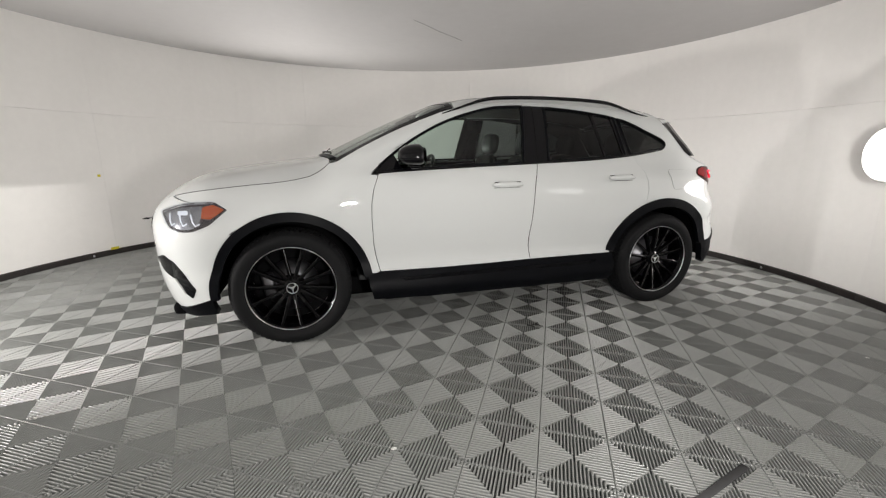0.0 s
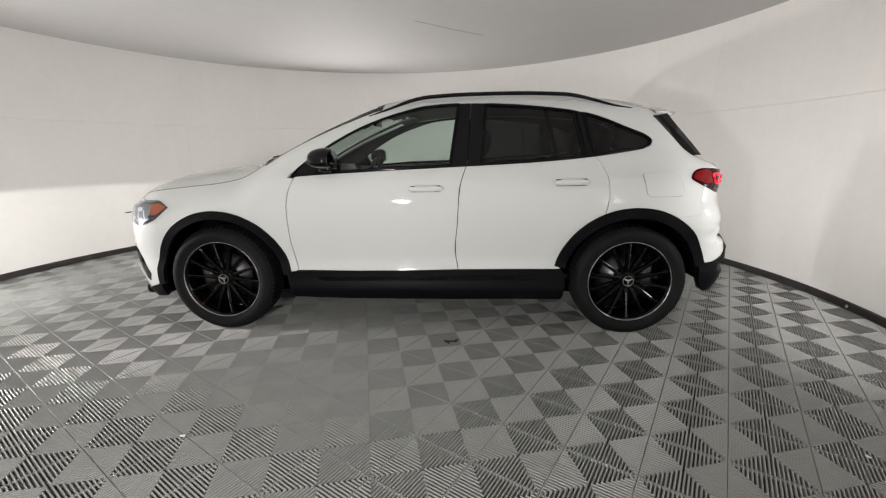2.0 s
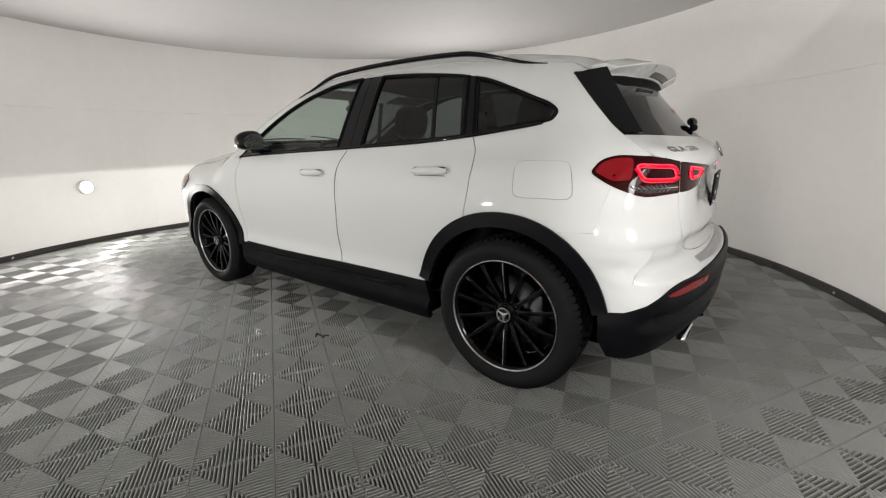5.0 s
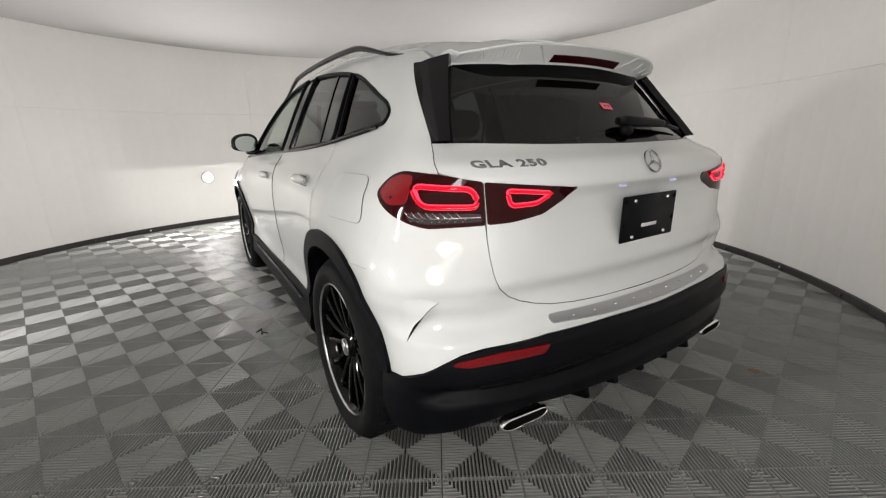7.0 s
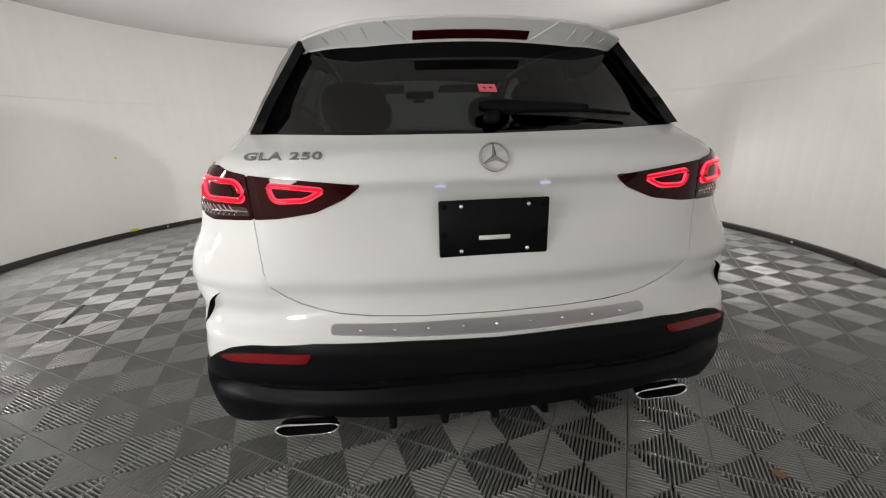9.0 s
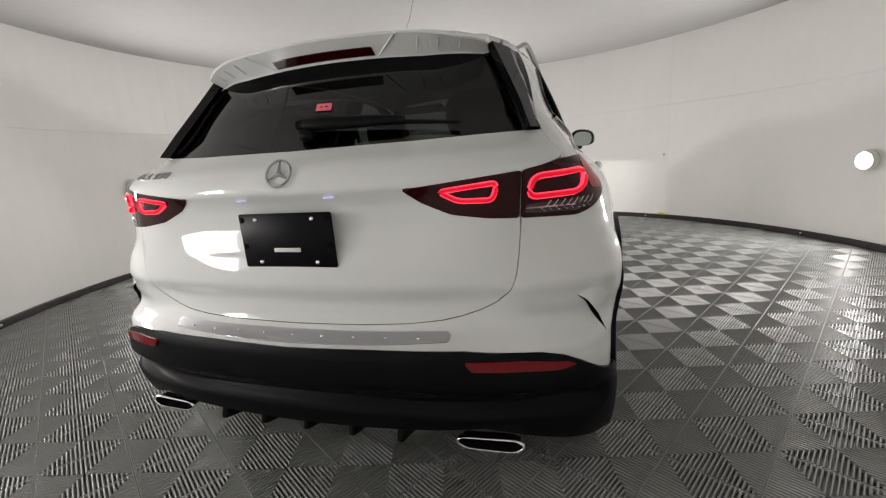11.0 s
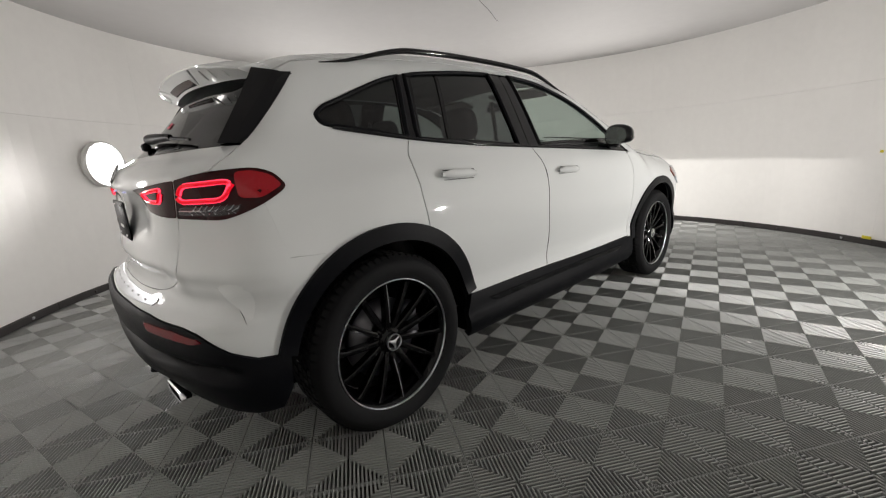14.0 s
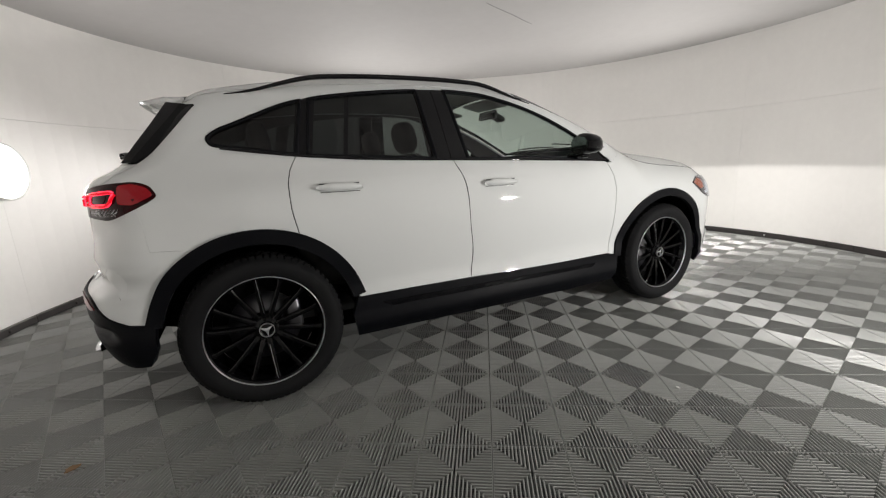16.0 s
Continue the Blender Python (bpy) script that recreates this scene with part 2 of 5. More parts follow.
def hull(x, y, z):
    """Less than nothing inside the car's skin, more outside."""
    x, y, z = np.broadcast_arrays(np.asarray(x, float), np.asarray(y, float), np.asarray(z, float))
    a = np.abs(y)
    w = side_base(z) + 0.028 * flare_z(z) * (np.exp(-((x + AXLE) / 0.42) ** 2) + 1.15 * np.exp(-((x - AXLE) / 0.45) ** 2))
    w = w - cabin_tail(x) * np.clip((z - 1.0) / 0.2, 0, 1)
    crown = 0.085
    ft = (z - (top_line(x) - crown * y * y - 0.10 * y ** 4)) * 0.85
    fs = (a - w) * 0.93
    up = np.clip((z - 1.06) / 0.12, 0, 1)
    fr = (x - (tail_line(z) - niche(z) * np.exp(-(y / 0.43) ** 6) - (0.12 + 0.16 * up) * y * y - (0.20 + 0.05 * up) * y ** 4)) * (0.95 - 0.2 * up)
    ff = ((nose_line(z) + 0.20 * y * y + 0.28 * y ** 4) - x) * 0.95
    k_side = 0.09 + 0.13 * np.clip((-x - 0.9) / 0.3, 0, 1)
    f = smax(fs, ft, k_side)
    f = smax(f, fr, 0.11 - 0.05 * up)
    # rear corners: waist at the lamps, shoulder over the bumper's slit, hollow under it
    edge = np.clip((a - 0.50) / 0.15, 0, 1)
    waist = np.clip((a - 0.60) / 0.18, 0, 1) * np.clip((x - 1.40) / 0.32, 0, 1) * 0.033 * np.exp(-((z - 0.955) / 0.115) ** 4)
    corner = edge * np.clip((x - 1.66) / 0.24, 0, 1)
    f = f + waist - corner * (0.022 * np.exp(-((z - 0.715) / np.where(z > 0.715, 0.075, 0.040)) ** 2) - 0.012 * np.exp(-((z - 0.60) / 0.05) ** 2))
    return smax(f, ff, 0.16)


def shoot(o, d, far):
    """The first place where rays from inside leave the skin."""
    lo, hi = np.zeros(len(o)), np.full(len(o), far)
    for _ in range(34):
        mid = 0.5 * (lo + hi)
        p = o + d * mid[:, None]
        out = hull(p[:, 0], p[:, 1], p[:, 2]) > 0
        hi, lo = np.where(out, mid, hi), np.where(out, lo, mid)
    return o + d * lo[:, None]


def outward(p):
    e = 2e-3
    g = np.stack([hull(p[:, 0] + e * (k == 0), p[:, 1] + e * (k == 1), p[:, 2] + e * (k == 2))
                  - hull(p[:, 0] - e * (k == 0), p[:, 1] - e * (k == 1), p[:, 2] - e * (k == 2)) for k in range(3)], 1)
    return g / (np.linalg.norm(g, axis=1)[:, None] + 1e-9)


TURN, SWING = 1.30, 0.85      # past this x the way round the car swings about a post


def round_car(s):
    """Maps (way round the car, height) to the skin, on the side s; goes round nose and tail."""
    def f(uv):
        u, z = uv[:, 0], uv[:, 1]
        over = np.clip(np.abs(u) - TURN, 0, None) / SWING
        o = np.stack([np.clip(u, -TURN, TURN), 0 * u, z], 1)
        d = np.stack([np.sign(u) * np.sin(over), s * np.cos(over), 0 * u], 1)
        return shoot(o, d, 1.6)
    return f


def from_above(uv):
    o = np.stack([uv[:, 0], uv[:, 1], 0 * uv[:, 0] + 0.75], 1)
    return shoot(o, np.tile([0.0, 0.0, 1.0], (len(uv), 1)), 1.2)


def way(x, y):
    """How far round the car a place lies; y counts away from the middle, and past it when negative."""
    return x if abs(x) <= TURN else math.copysign(TURN + SWING * math.atan2(abs(x) - TURN, y), x)


def skin_z(x, y):
    return float(from_above(np.array([[x, y]]))[0, 2])


def skin_y(x, z):
    return float(abs(round_car(1)(np.array([[x, z]]))[0, 1]))


def smooth_loop(pts, r, step=0.03):
    """A closed outline with corners rounded by r, in short steps. A point may carry its own r."""
    out, n = [], len(pts)
    q = [np.array(p[:2], float) for p in pts]
    for i in range(n):
        a, b, c = q[i - 1], q[i], q[(i + 1) % n]
        rr = pts[i][2] if len(pts[i]) > 2 else r
        la, lc = np.linalg.norm(a - b), np.linalg.norm(c - b)
        if la < 1e-6 or lc < 1e-6:
            continue
        cut = min(rr, 0.45 * la, 0.45 * lc)
        if cut < 1e-4:
            out.append(b)
            continue
        p0, p1 = b + (a - b) * cut / la, b + (c - b) * cut / lc
        for t in (0, 0.25, 0.5, 0.75, 1):
            out.append((1 - t) ** 2 * p0 + 2 * t * (1 - t) * b + t * t * p1)
    dense = []
    for i in range(len(out)):
        a, b = out[i], out[(i + 1) % len(out)]
        k = max(1, int(np.linalg.norm(b - a) / step))
        dense += [a + (b - a) * j / k for j in range(k)]
    keep = [dense[0]]
    for p in dense[1:]:
        if np.linalg.norm(p - keep[-1]) > 1e-4:
            keep.append(p)
    if np.linalg.norm(keep[0] - keep[-1]) < 1e-4:
        keep.pop()
    return np.array(keep)


from mathutils.geometry import delaunay_2d_cdt


def fill(loop, res):
    lo, hi = loop.min(0), loop.max(0)
    gx, gy = np.meshgrid(np.arange(lo[0] + res / 2, hi[0], res), np.arange(lo[1] + res / 2, hi[1], res))
    g = np.stack([gx.ravel(), gy.ravel()], 1)
    a, b = loop, np.roll(loop, -1, 0)
    inside = np.zeros(len(g), bool)
    near = np.full(len(g), 9.0)
    for p, q in zip(a, b):
        if p[1] != q[1]:
            cross = ((p[1] > g[:, 1]) != (q[1] > g[:, 1])) & (g[:, 0] < (q[0] - p[0]) * (g[:, 1] - p[1]) / (q[1] - p[1]) + p[0])
            inside ^= cross
        e = q - p
        t = np.clip(((g - p) @ e) / max(e @ e, 1e-12), 0, 1)
        near = np.minimum(near, np.linalg.norm(g - p - t[:, None] * e, axis=1))
    g = g[inside & (near > 0.45 * res)]
    pts = np.concatenate([loop, g])
    vs, _, fs, *_ = delaunay_2d_cdt([Vector(p) for p in pts], [], [list(range(len(loop)))], 1, 1e-7)
    return np.array([tuple(v) for v in vs]), [tuple(f) for f in fs]


def panel(name, loop, onto, mat, parent, off=0.0, depth=0.018, res=0.035, back=False, label="", shape=None):
    """A sheet on the car's skin inside an outline, with its edges folded in. shape: how far it stands out, by place in the outline."""
    uv, faces = fill(loop, res)
    n = len(loop)
    p = onto(uv)
    nor = outward(p)
    lift = off + (shape(uv) if shape else 0.0)
    outer = p + nor * np.reshape(lift, (-1, 1))
    f0 = faces[len(faces) // 2]
    turn = np.mean([np.dot(np.cross(outer[f[1]] - outer[f[0]], outer[f[2]] - outer[f[0]]), nor[f[0]]) for f in faces[::7] or [f0]])
    if turn < 0:
        faces = [f[::-1] for f in faces]
    verts = list(outer)
    k = len(verts)
    inner = outer[:n] - nor[:n] * depth
    verts += list(outer[:n]) + list(inner)
    out = list(faces)
    for i in range(n):
        j = (i + 1) % n
        out.append((k + i, k + j, k + n + j, k + n + i) if turn < 0 else (k + j, k + i, k + n + i, k + n + j))
    if back:
        k2 = len(verts)
        verts += list(outer - nor * depth)
        out += [tuple(k2 + v for v in f[::-1]) for f in faces]
    return raw(name, verts, out, mat, parent, label)


def on_skin(pts, onto, off):
    p = onto(np.array(pts, float))
    return p + outward(p) * off


# ---- the booth ----
def ring_wall(name, a0, a1, z0, z1, r, thick, mat, parent, n=14, bevel=0.0006):
    """A curved wall panel between two bearings (degrees)."""
    verts, faces = [], []
    rows = [(r + bevel * 2, z0), (r, z0 + bevel * 2), (r, z1 - bevel * 2), (r + bevel * 2, z1), (r + thick, z1), (r + thick, z0)]
    for i in range(n + 1):
        t = radians(a0 + (a1 - a0) * i / n)
        for rad, z in rows:
            verts.append((ROOM[0] + rad * math.cos(t), ROOM[1] + rad * math.sin(t), z))
    k = len(rows)
    for i in range(n):
        for j in range(k):
            l = (j + 1) % k
            faces.append((i * k + j, i * k + l, (i + 1) * k + l, (i + 1) * k + j))
    faces += [tuple(range(k))[::-1], tuple(range(n * k, n * k + k))]
    ob = raw(name, verts, faces, mat, parent, smooth=False)
    return ob


wall = thing("wall_round", "round white booth wall made of large curved panels", "wall", kind="structure")
gap = math.degrees(0.0005 / RADIUS)
for i in range(9):
    a = 22 + 40 * i
    ring_wall("panel", a + gap, a + 40 - gap, 0.0, 1.5766, RADIUS, 0.05, M["wall"], wall)
    ring_wall("panel", a + gap, a + 40 - gap, 1.578, CEIL + 0.02, RADIUS, 0.05, M["wall"], wall)
ring_wall("backing", 0, 360, 0.0, CEIL + 0.02, RADIUS + 0.06, 0.05, M["dark"], wall, n=90)

ceil_bm = bmesh.new()
bmesh.ops.create_circle(ceil_bm, cap_ends=True, radius=RADIUS + 0.12, segments=96)
res = bmesh.ops.extrude_face_region(ceil_bm, geom=list(ceil_bm.faces))
for v in [g for g in res["geom"] if isinstance(g, bmesh.types.BMVert)]:
    v.co.z += 0.08
ceil_bm.transform(Matrix.Translation((ROOM[0], ROOM[1], CEIL)))
me = bpy.data.meshes.new("ceiling")
ceil_bm.to_mesh(me)
ceil_bm.free()
me.materials.append(M["ceiling"])
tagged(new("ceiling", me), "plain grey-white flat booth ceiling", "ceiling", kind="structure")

baseboard = thing("baseboard", "dark rubber base strip round the foot of the wall", "baseboard", kind="structure")
for i in range(18):
    a = 22 + 20 * i
    ring_wall("strip", a + 0.03, a + 19.97, 0.0, 0.062, RADIUS - 0.022, 0.02, M["base"], baseboard, n=8, bevel=0.003)

floor_bm = bmesh.new()
bmesh.ops.create_circle(floor_bm, cap_ends=True, radius=RADIUS + 0.12, segments=96)
floor_bm.transform(Matrix.Translation((ROOM[0], ROOM[1], -0.0142)))
me = bpy.data.meshes.new("floor")
floor_bm.to_mesh(me)
floor_bm.free()
me.materials.append(M["under"])
floor = tagged(new("floor", me), "floor of grey ribbed plastic tiles laid on the slant", "floor", kind="structure")

# ---- the car ----
car = thing("car", "white compact crossover car with black wheels and lights on", "car")
PAINT, PLASTIC, GLOSS = M["paint"], M["plastic"], M["gloss"]

roof_edge = curve((-1.2, 0.715), (-0.9, 0.684), (-0.5, 0.636), (-0.2, 0.600), (0.5, 0.575), (1.2, 0.56), (1.6, 0.53), (1.8, 0.50))
arch_r = 0.462


def arch(cx, a0, a1, r=arch_r, n=14, squash=1.0):
    return [(cx + r * math.cos(radians(a0 + (a1 - a0) * i / n)), HUB + r * squash * math.sin(radians(a0 + (a1 - a0) * i / n)), 0) for i in range(n + 1)]


belt = curve((-0.9, 1.045), (-0.8, 1.055), (-0.3, 1.082), (0.29, 1.108), (0.76, 1.130), (1.10, 1.158), (1.30, 1.184), (1.42, 1.201), (1.5, 1.214))
dlo_top = curve((-0.86, 1.055), (-0.70, 1.18), (-0.54, 1.286), (-0.34, 1.388), (-0.15, 1.453), (0.07, 1.499), (0.30, 1.510), (0.58, 1.502), (0.94, 1.464), (1.11, 1.429), (1.29, 1.367), (1.44, 1.304), (1.51, 1.270))
hood_seam = curve((-2.15, 0.875), (-2.0, 0.925), (-1.80, 0.962), (-1.61, 0.985), (-1.36, 1.008), (-1.22, 1.035), (-1.13, 1.085), (-1.09, 1.12))
seam_a = curve((0.40, -0.815), (0.62, -0.858), (0.83, -0.865), (0.94, -0.850), (1.06, -0.805))
seam_b = curve((0.40, 0.262), (0.58, 0.235), (0.73, 0.250), (0.96, 0.264), (1.12, 0.312))
seam_c = curve((0.75, 1.160), (0.85, 1.180), (0.94, 1.192), (1.04, 1.188), (1.17, 1.125))
G = 0.0022                     # half a shut line


def col(f, z0, z1, d, n=8):
    return [(float(f(z)) + d, z, 0) for z in np.linspace(z0, z1, n)]


def row(f, x0, x1, d=0.0, n=10):
    return [(x, float(f(x)) + d, 0) for x in np.linspace(x0, x1, n)]


for s in (-1, 1):
    R = round_car(s)
    # front door and rear door
    loop = col(seam_a, 0.43, 1.045, G) + row(belt, -0.79, 0.303, 0, 14) + col(seam_b, 1.10, 0.438, -G) + [(-0.3, 0.425, 0)]
    door = panel("front_door", smooth_loop(loop, 0.012), R, PAINT, car)
    loop = col(seam_b, 0.438, 1.10, G) + row(belt, 0.318, 1.115, 0, 12) + col(seam_c, 1.155, 0.80, -G, 7) + [p for p in arch(AXLE, 112, 168)] + [(0.90, 0.445, 0)]
    door2 = panel("rear_door", smooth_loop(loop, 0.008), R, PAINT, car)
    for d, x0 in ((door, 0.055), (door2, 0.965)):
        pts = [(x, (0.966 if d is door else 0.998) + 0.012 * (x - x0)) for x in np.linspace(x0 - 0.115, x0 + 0.105, 16)]
        prof = np.array([0.004 + 0.009 * min(1, 4 * min(i, 15 - i) / 15) for i in range(16)])
        pp = R(np.array(pts))
        tube("door_handle", pp + outward(pp) * (0.022 * np.sin(np.linspace(0.25, math.pi - 0.25, 16)) ** 0.3)[:, None], prof + 0.003, PAINT, d, sides=10, flat=1.25)
        tube("handle_strip", on_skin([(x, z + 0.0165) for x, z in pts[1:-1]], R, 0.014), 0.0028, M["gloss2"], d, sides=6)
        # dark bar below the handle, drawn in place of its shadow
        tube("handle_gap", on_skin([(x, z - 0.0165) for x, z in pts[1:-1]], R, 0.002), 0.0016, M["gloss2"], d, sides=6)
    tube("door_seam", on_skin([(float(seam_b(z)), z) for z in np.linspace(0.445, 1.095, 24)], R, -0.0005), 0.0026, M["dark"], car, sides=4)
    # front wing
    loop = row(hood_seam, -2.0, -1.10, -G, 12) + [(-1.02, 1.125, 0), (-0.86, 1.045, 0)] + col(seam_a, 1.04, 0.43, -G) + [(-0.90, 0.40, 0)] + arch(-AXLE, 8, 128, n=16) + \
        [(way(-1.74, 0.84), 0.80, 0), (way(-1.80, 0.80), 0.885, 0)]
    panel("front_wing", smooth_loop(loop, 0.004), R, PAINT, car)
    tube("bonnet_seam", on_skin([(u, float(hood_seam(u)) - 0.001) for u in np.linspace(-2.0, -1.10, 24)], R, -0.0005), 0.0022, M["dark"], car, sides=4)
    # body side: pillars, cant rail and rear quarter
    ex = np.linspace(-1.09, 1.60, 30)
    top = [(x, skin_z(x, roof_edge(x)) - 0.003, 0) for x in ex]
    top = [(way(x, float(roof_edge(x))), z, 0) for x, z, _ in top]
    tail = [(way(1.535, 0.60), 1.41, 0), (way(1.765, 0.66), 1.15, 0), (way(1.87, 0.70), 1.075, 0), (way(1.80, 0.78), 1.070, 0), (way(1.715, 0.81), 1.035, 0), (way(1.79, 0.84), 0.980, 0), (way(1.742, 0.88), 0.797, 0)]
    dlo = [(way(1.488, 0.68), 1.216, 0.05), (way(1.513, 0.68), 1.256, 0.05), (way(1.476, 0.69), 1.292, 0.05)] + [(way(x, 0.70), float(dlo_top(x)), 0) for x in np.linspace(1.41, -0.84, 36)]
    under = [(way(x, 0.75), float(belt(x)), 0) for x in np.linspace(1.13, 1.41, 8)]
    loop = top + tail + [p if p[0] < TURN else (way(p[0], 0.9), p[1], 0) for p in arch(AXLE, 68, 108, n=8)] + col(seam_c, 0.80, 1.155, G, 7) + under + dlo + [(-0.862, 1.041, 0), (-1.023, 1.120, 0)]
    panel("body_side", smooth_loop(loop, 0.003), R, PAINT, car, off=-0.0012, res=0.03)
    panel("inner_trim", smooth_loop(loop, 0.003, 0.06), R, M["trim"], car, off=-0.03, depth=0.0, res=0.07)
    panel("door_card", smooth_loop([(-0.80, 0.30), (-0.83, 0.85), (-0.80, 1.04)] + [(x, float(belt(x)) - 0.006) for x in np.linspace(-0.8, 1.1, 12)] + [(1.04, 0.85), (0.88, 0.62), (0.86, 0.30)], 0.01, 0.06), R, M["trim"], car, off=-0.035, depth=0.0, res=0.08)
    # side windows with their black frames
    f_loop = [(-0.835, 1.058, 0)] + row(dlo_top, -0.80, 0.268, 0.0, 20) + [(0.215, 1.10, 0)] + row(belt, 0.20, -0.80, 0.004, 10)
    r_loop = [(0.395, 1.116, 0)] + row(dlo_top, 0.425, 1.035, 0, 12) + [(1.085, 1.162, 0)] + row(belt, 1.06, 0.41, 0.004, 8)
    q_loop = [(way(1.115, 0.7), 1.168, 0.004)] + [(way(x, 0.7), float(dlo_top(x)), 0) for x in np.linspace(1.06, 1.41, 10)] + [(way(1.474, 0.69), 1.290, 0.05), (way(1.511, 0.68), 1.256, 0.05), (way(1.486, 0.68), 1.220, 0.05)] + \
             [(way(x, 0.75), float(belt(x)) + 0.004, 0) for x in np.linspace(1.41, 1.14, 8)]
    for nm, lp, mt in (("front_window", f_loop, M["clear"]), ("rear_window", r_loop, M["tint"]), ("quarter_window", q_loop, M["tint"])):
        lp = smooth_loop(lp, 0.01)
        w = panel(nm, lp, R, mt, car, off=-0.010, depth=0.0, res=0.05)
        c = lp.mean(0)
        tube("window_seal", on_skin(c + (lp - c) * (1 - 0.010 / np.linalg.norm(lp - c, axis=1))[:, None], R, -0.004), 0.0095, M["plastic"], w, closed=True, sides=6)
    # pillar covers
    for lp in ([(0.192, 1.102), (0.248, 1.507), (0.338, 1.511), (0.311, 1.108)], [(0.315, 1.109), (0.342, 1.511), (0.448, 1.508), (0.418, 1.114)], [(1.055, 1.156), (0.992, 1.457), (1.085, 1.437), (1.142, 1.168)]):
        panel("pillar_cover", smooth_loop(lp, 0.004), R, GLOSS, car, off=-0.004, depth=0.012, back=True)
    panel("window_divider", smooth_loop([(0.885, 1.142), (0.815, 1.476), (0.835, 1.474), (0.905, 1.143)], 0.003, 0.02), R, GLOSS, car, off=-0.006, depth=0.01)
    panel("mirror_foot", smooth_loop([(-0.83, 1.062), (-0.70, 1.165), (-0.655, 1.075)], 0.01, 0.02), R, GLOSS, car, off=0.0, depth=0.02)
    tube("belt_moulding", on_skin([(way(x, 0.75), float(belt(x))) for x in np.linspace(-0.83, 1.46, 40)], R, 0.002), 0.008, GLOSS, car, sides=6)
    # wheel arch mouldings and sill
    for cx, a0, a1 in ((-AXLE, 6, 183), (AXLE, 15, 167)):
        mid_x, wide = (cx + 0.012, 0.483) if cx < 0 else (cx, 0.495)
        outer = arch(mid_x, a0, a1, wide, 40)
        inner = arch(mid_x, a1, a0, 0.430, 40)
        lp = [(way(p[0], 0.9) if abs(p[0]) > TURN else p[0], p[1], 0) for p in outer + inner]
        panel("wheel_arch_moulding", smooth_loop(lp, 0.006, 0.02), R, PLASTIC, car, off=0.013, depth=0.03, res=0.03)
        # liner inside the arch
        verts, faces = [], []
        arc = arch(cx, 2, 178, 0.448, 30)
        for x, z, _ in arc:
            yo = skin_y(x, max(z, 0.3)) - 0.035
            verts += [(x, s * yo, z), (x, s * 0.55, z)]
        for i in range(30):
            faces.append((2 * i, 2 * i + 1, 2 * i + 3, 2 * i + 2))
        k = len(verts)
        verts.append((cx, s * 0.55, HUB - 0.1))
        faces += [(2 * i + 1, 2 * i + 3, k) for i in range(30)]
        raw("wheel_well", verts, faces, M["dark"], car)
    lp = smooth_loop([(-0.905, 0.42), (-0.5, 0.425), (0.3, 0.435), (0.925, 0.446), (0.955, 0.36), (0.935, 0.238), (0.3, 0.226), (-0.5, 0.225), (-0.865, 0.245), (-0.89, 0.33)], 0.006)
    sill = panel("sill_cladding", lp, R, PLASTIC, car, off=0.010, depth=0.03, shape=lambda uv: 0.012 * np.clip((0.36 - uv[:, 1]) / 0.05, 0, 1) * np.clip((uv[:, 1] - 0.23) / 0.05, 0, 1))
    panel("sill_strip", smooth_loop([(-0.70, 0.382), (0.80, 0.398), (0.74, 0.370), (-0.66, 0.358)], 0.006), R, GLOSS, sill, off=0.018, depth=0.01)

# bonnet, windscreen, roof
seam_pts = [(float(p[0]), float(p[1]) - 0.002) for p in round_car(1)(np.array([(u, float(hood_seam(u))) for u in np.linspace(-2.12, -1.10, 16)]))]
nose = [(-2.09, 0.45, 0), (-2.135, 0.2, 0), (-2.145, 0, 0), (-2.135, -0.2, 0), (-2.09, -0.45, 0)]
cowl = [(-1.10, 0.60, 0), (-1.15, 0.35, 0), (-1.165, 0, 0), (-1.15, -0.35, 0), (-1.10, -0.60, 0)]
panel("bonnet", smooth_loop(nose[::-1] + [(x, y, 0) for x, y in seam_pts] + cowl + [(x, -y, 0) for x, y in seam_pts[::-1]], 0.004), from_above, PAINT, car,
      shape=lambda uv: 0.0005 * np.exp(-((np.abs(uv[:, 1]) - 0.40 - 0.05 * (uv[:, 0] + 1.6)) / 0.06) ** 2))
ws = [(x, float(roof_edge(x)) - 0.004) for x in np.linspace(-1.09, -0.26, 12)]
panel("windscreen", smooth_loop([(-1.14, -0.35), (-1.155, 0), (-1.14, 0.35)] + ws + [(-0.235, 0.3), (-0.225, 0), (-0.235, -0.3)] + [(x, -y) for x, y in ws[::-1]], 0.004, 0.04), from_above, M["clear"], car, off=-0.004, depth=0.0, res=0.06)
frit = [(x, float(roof_edge(x)) - 0.004) for x in np.linspace(-0.30, -0.27, 3)]
panel("screen_band", smooth_loop([(-0.30, -0.3), (-0.29, 0), (-0.30, 0.3)] + frit + [(-0.238, 0.3), (-0.228, 0), (-0.238, -0.3)] + [(x, -y) for x, y in frit[::-1]], 0.003, 0.04), from_above, GLOSS, car, off=-0.001, depth=0.004, res=0.05)
for s in (-1, 1):
    xs = np.linspace(-1.06, -0.26, 12)
    panel("screen_band", smooth_loop([(x, s * (float(roof_edge(x)) - 0.004)) for x in xs] + [(x, s * (float(roof_edge(x)) - 0.038)) for x in xs[::-1]], 0.002, 0.04), from_above, GLOSS, car, off=-0.001, depth=0.004, res=0.05)
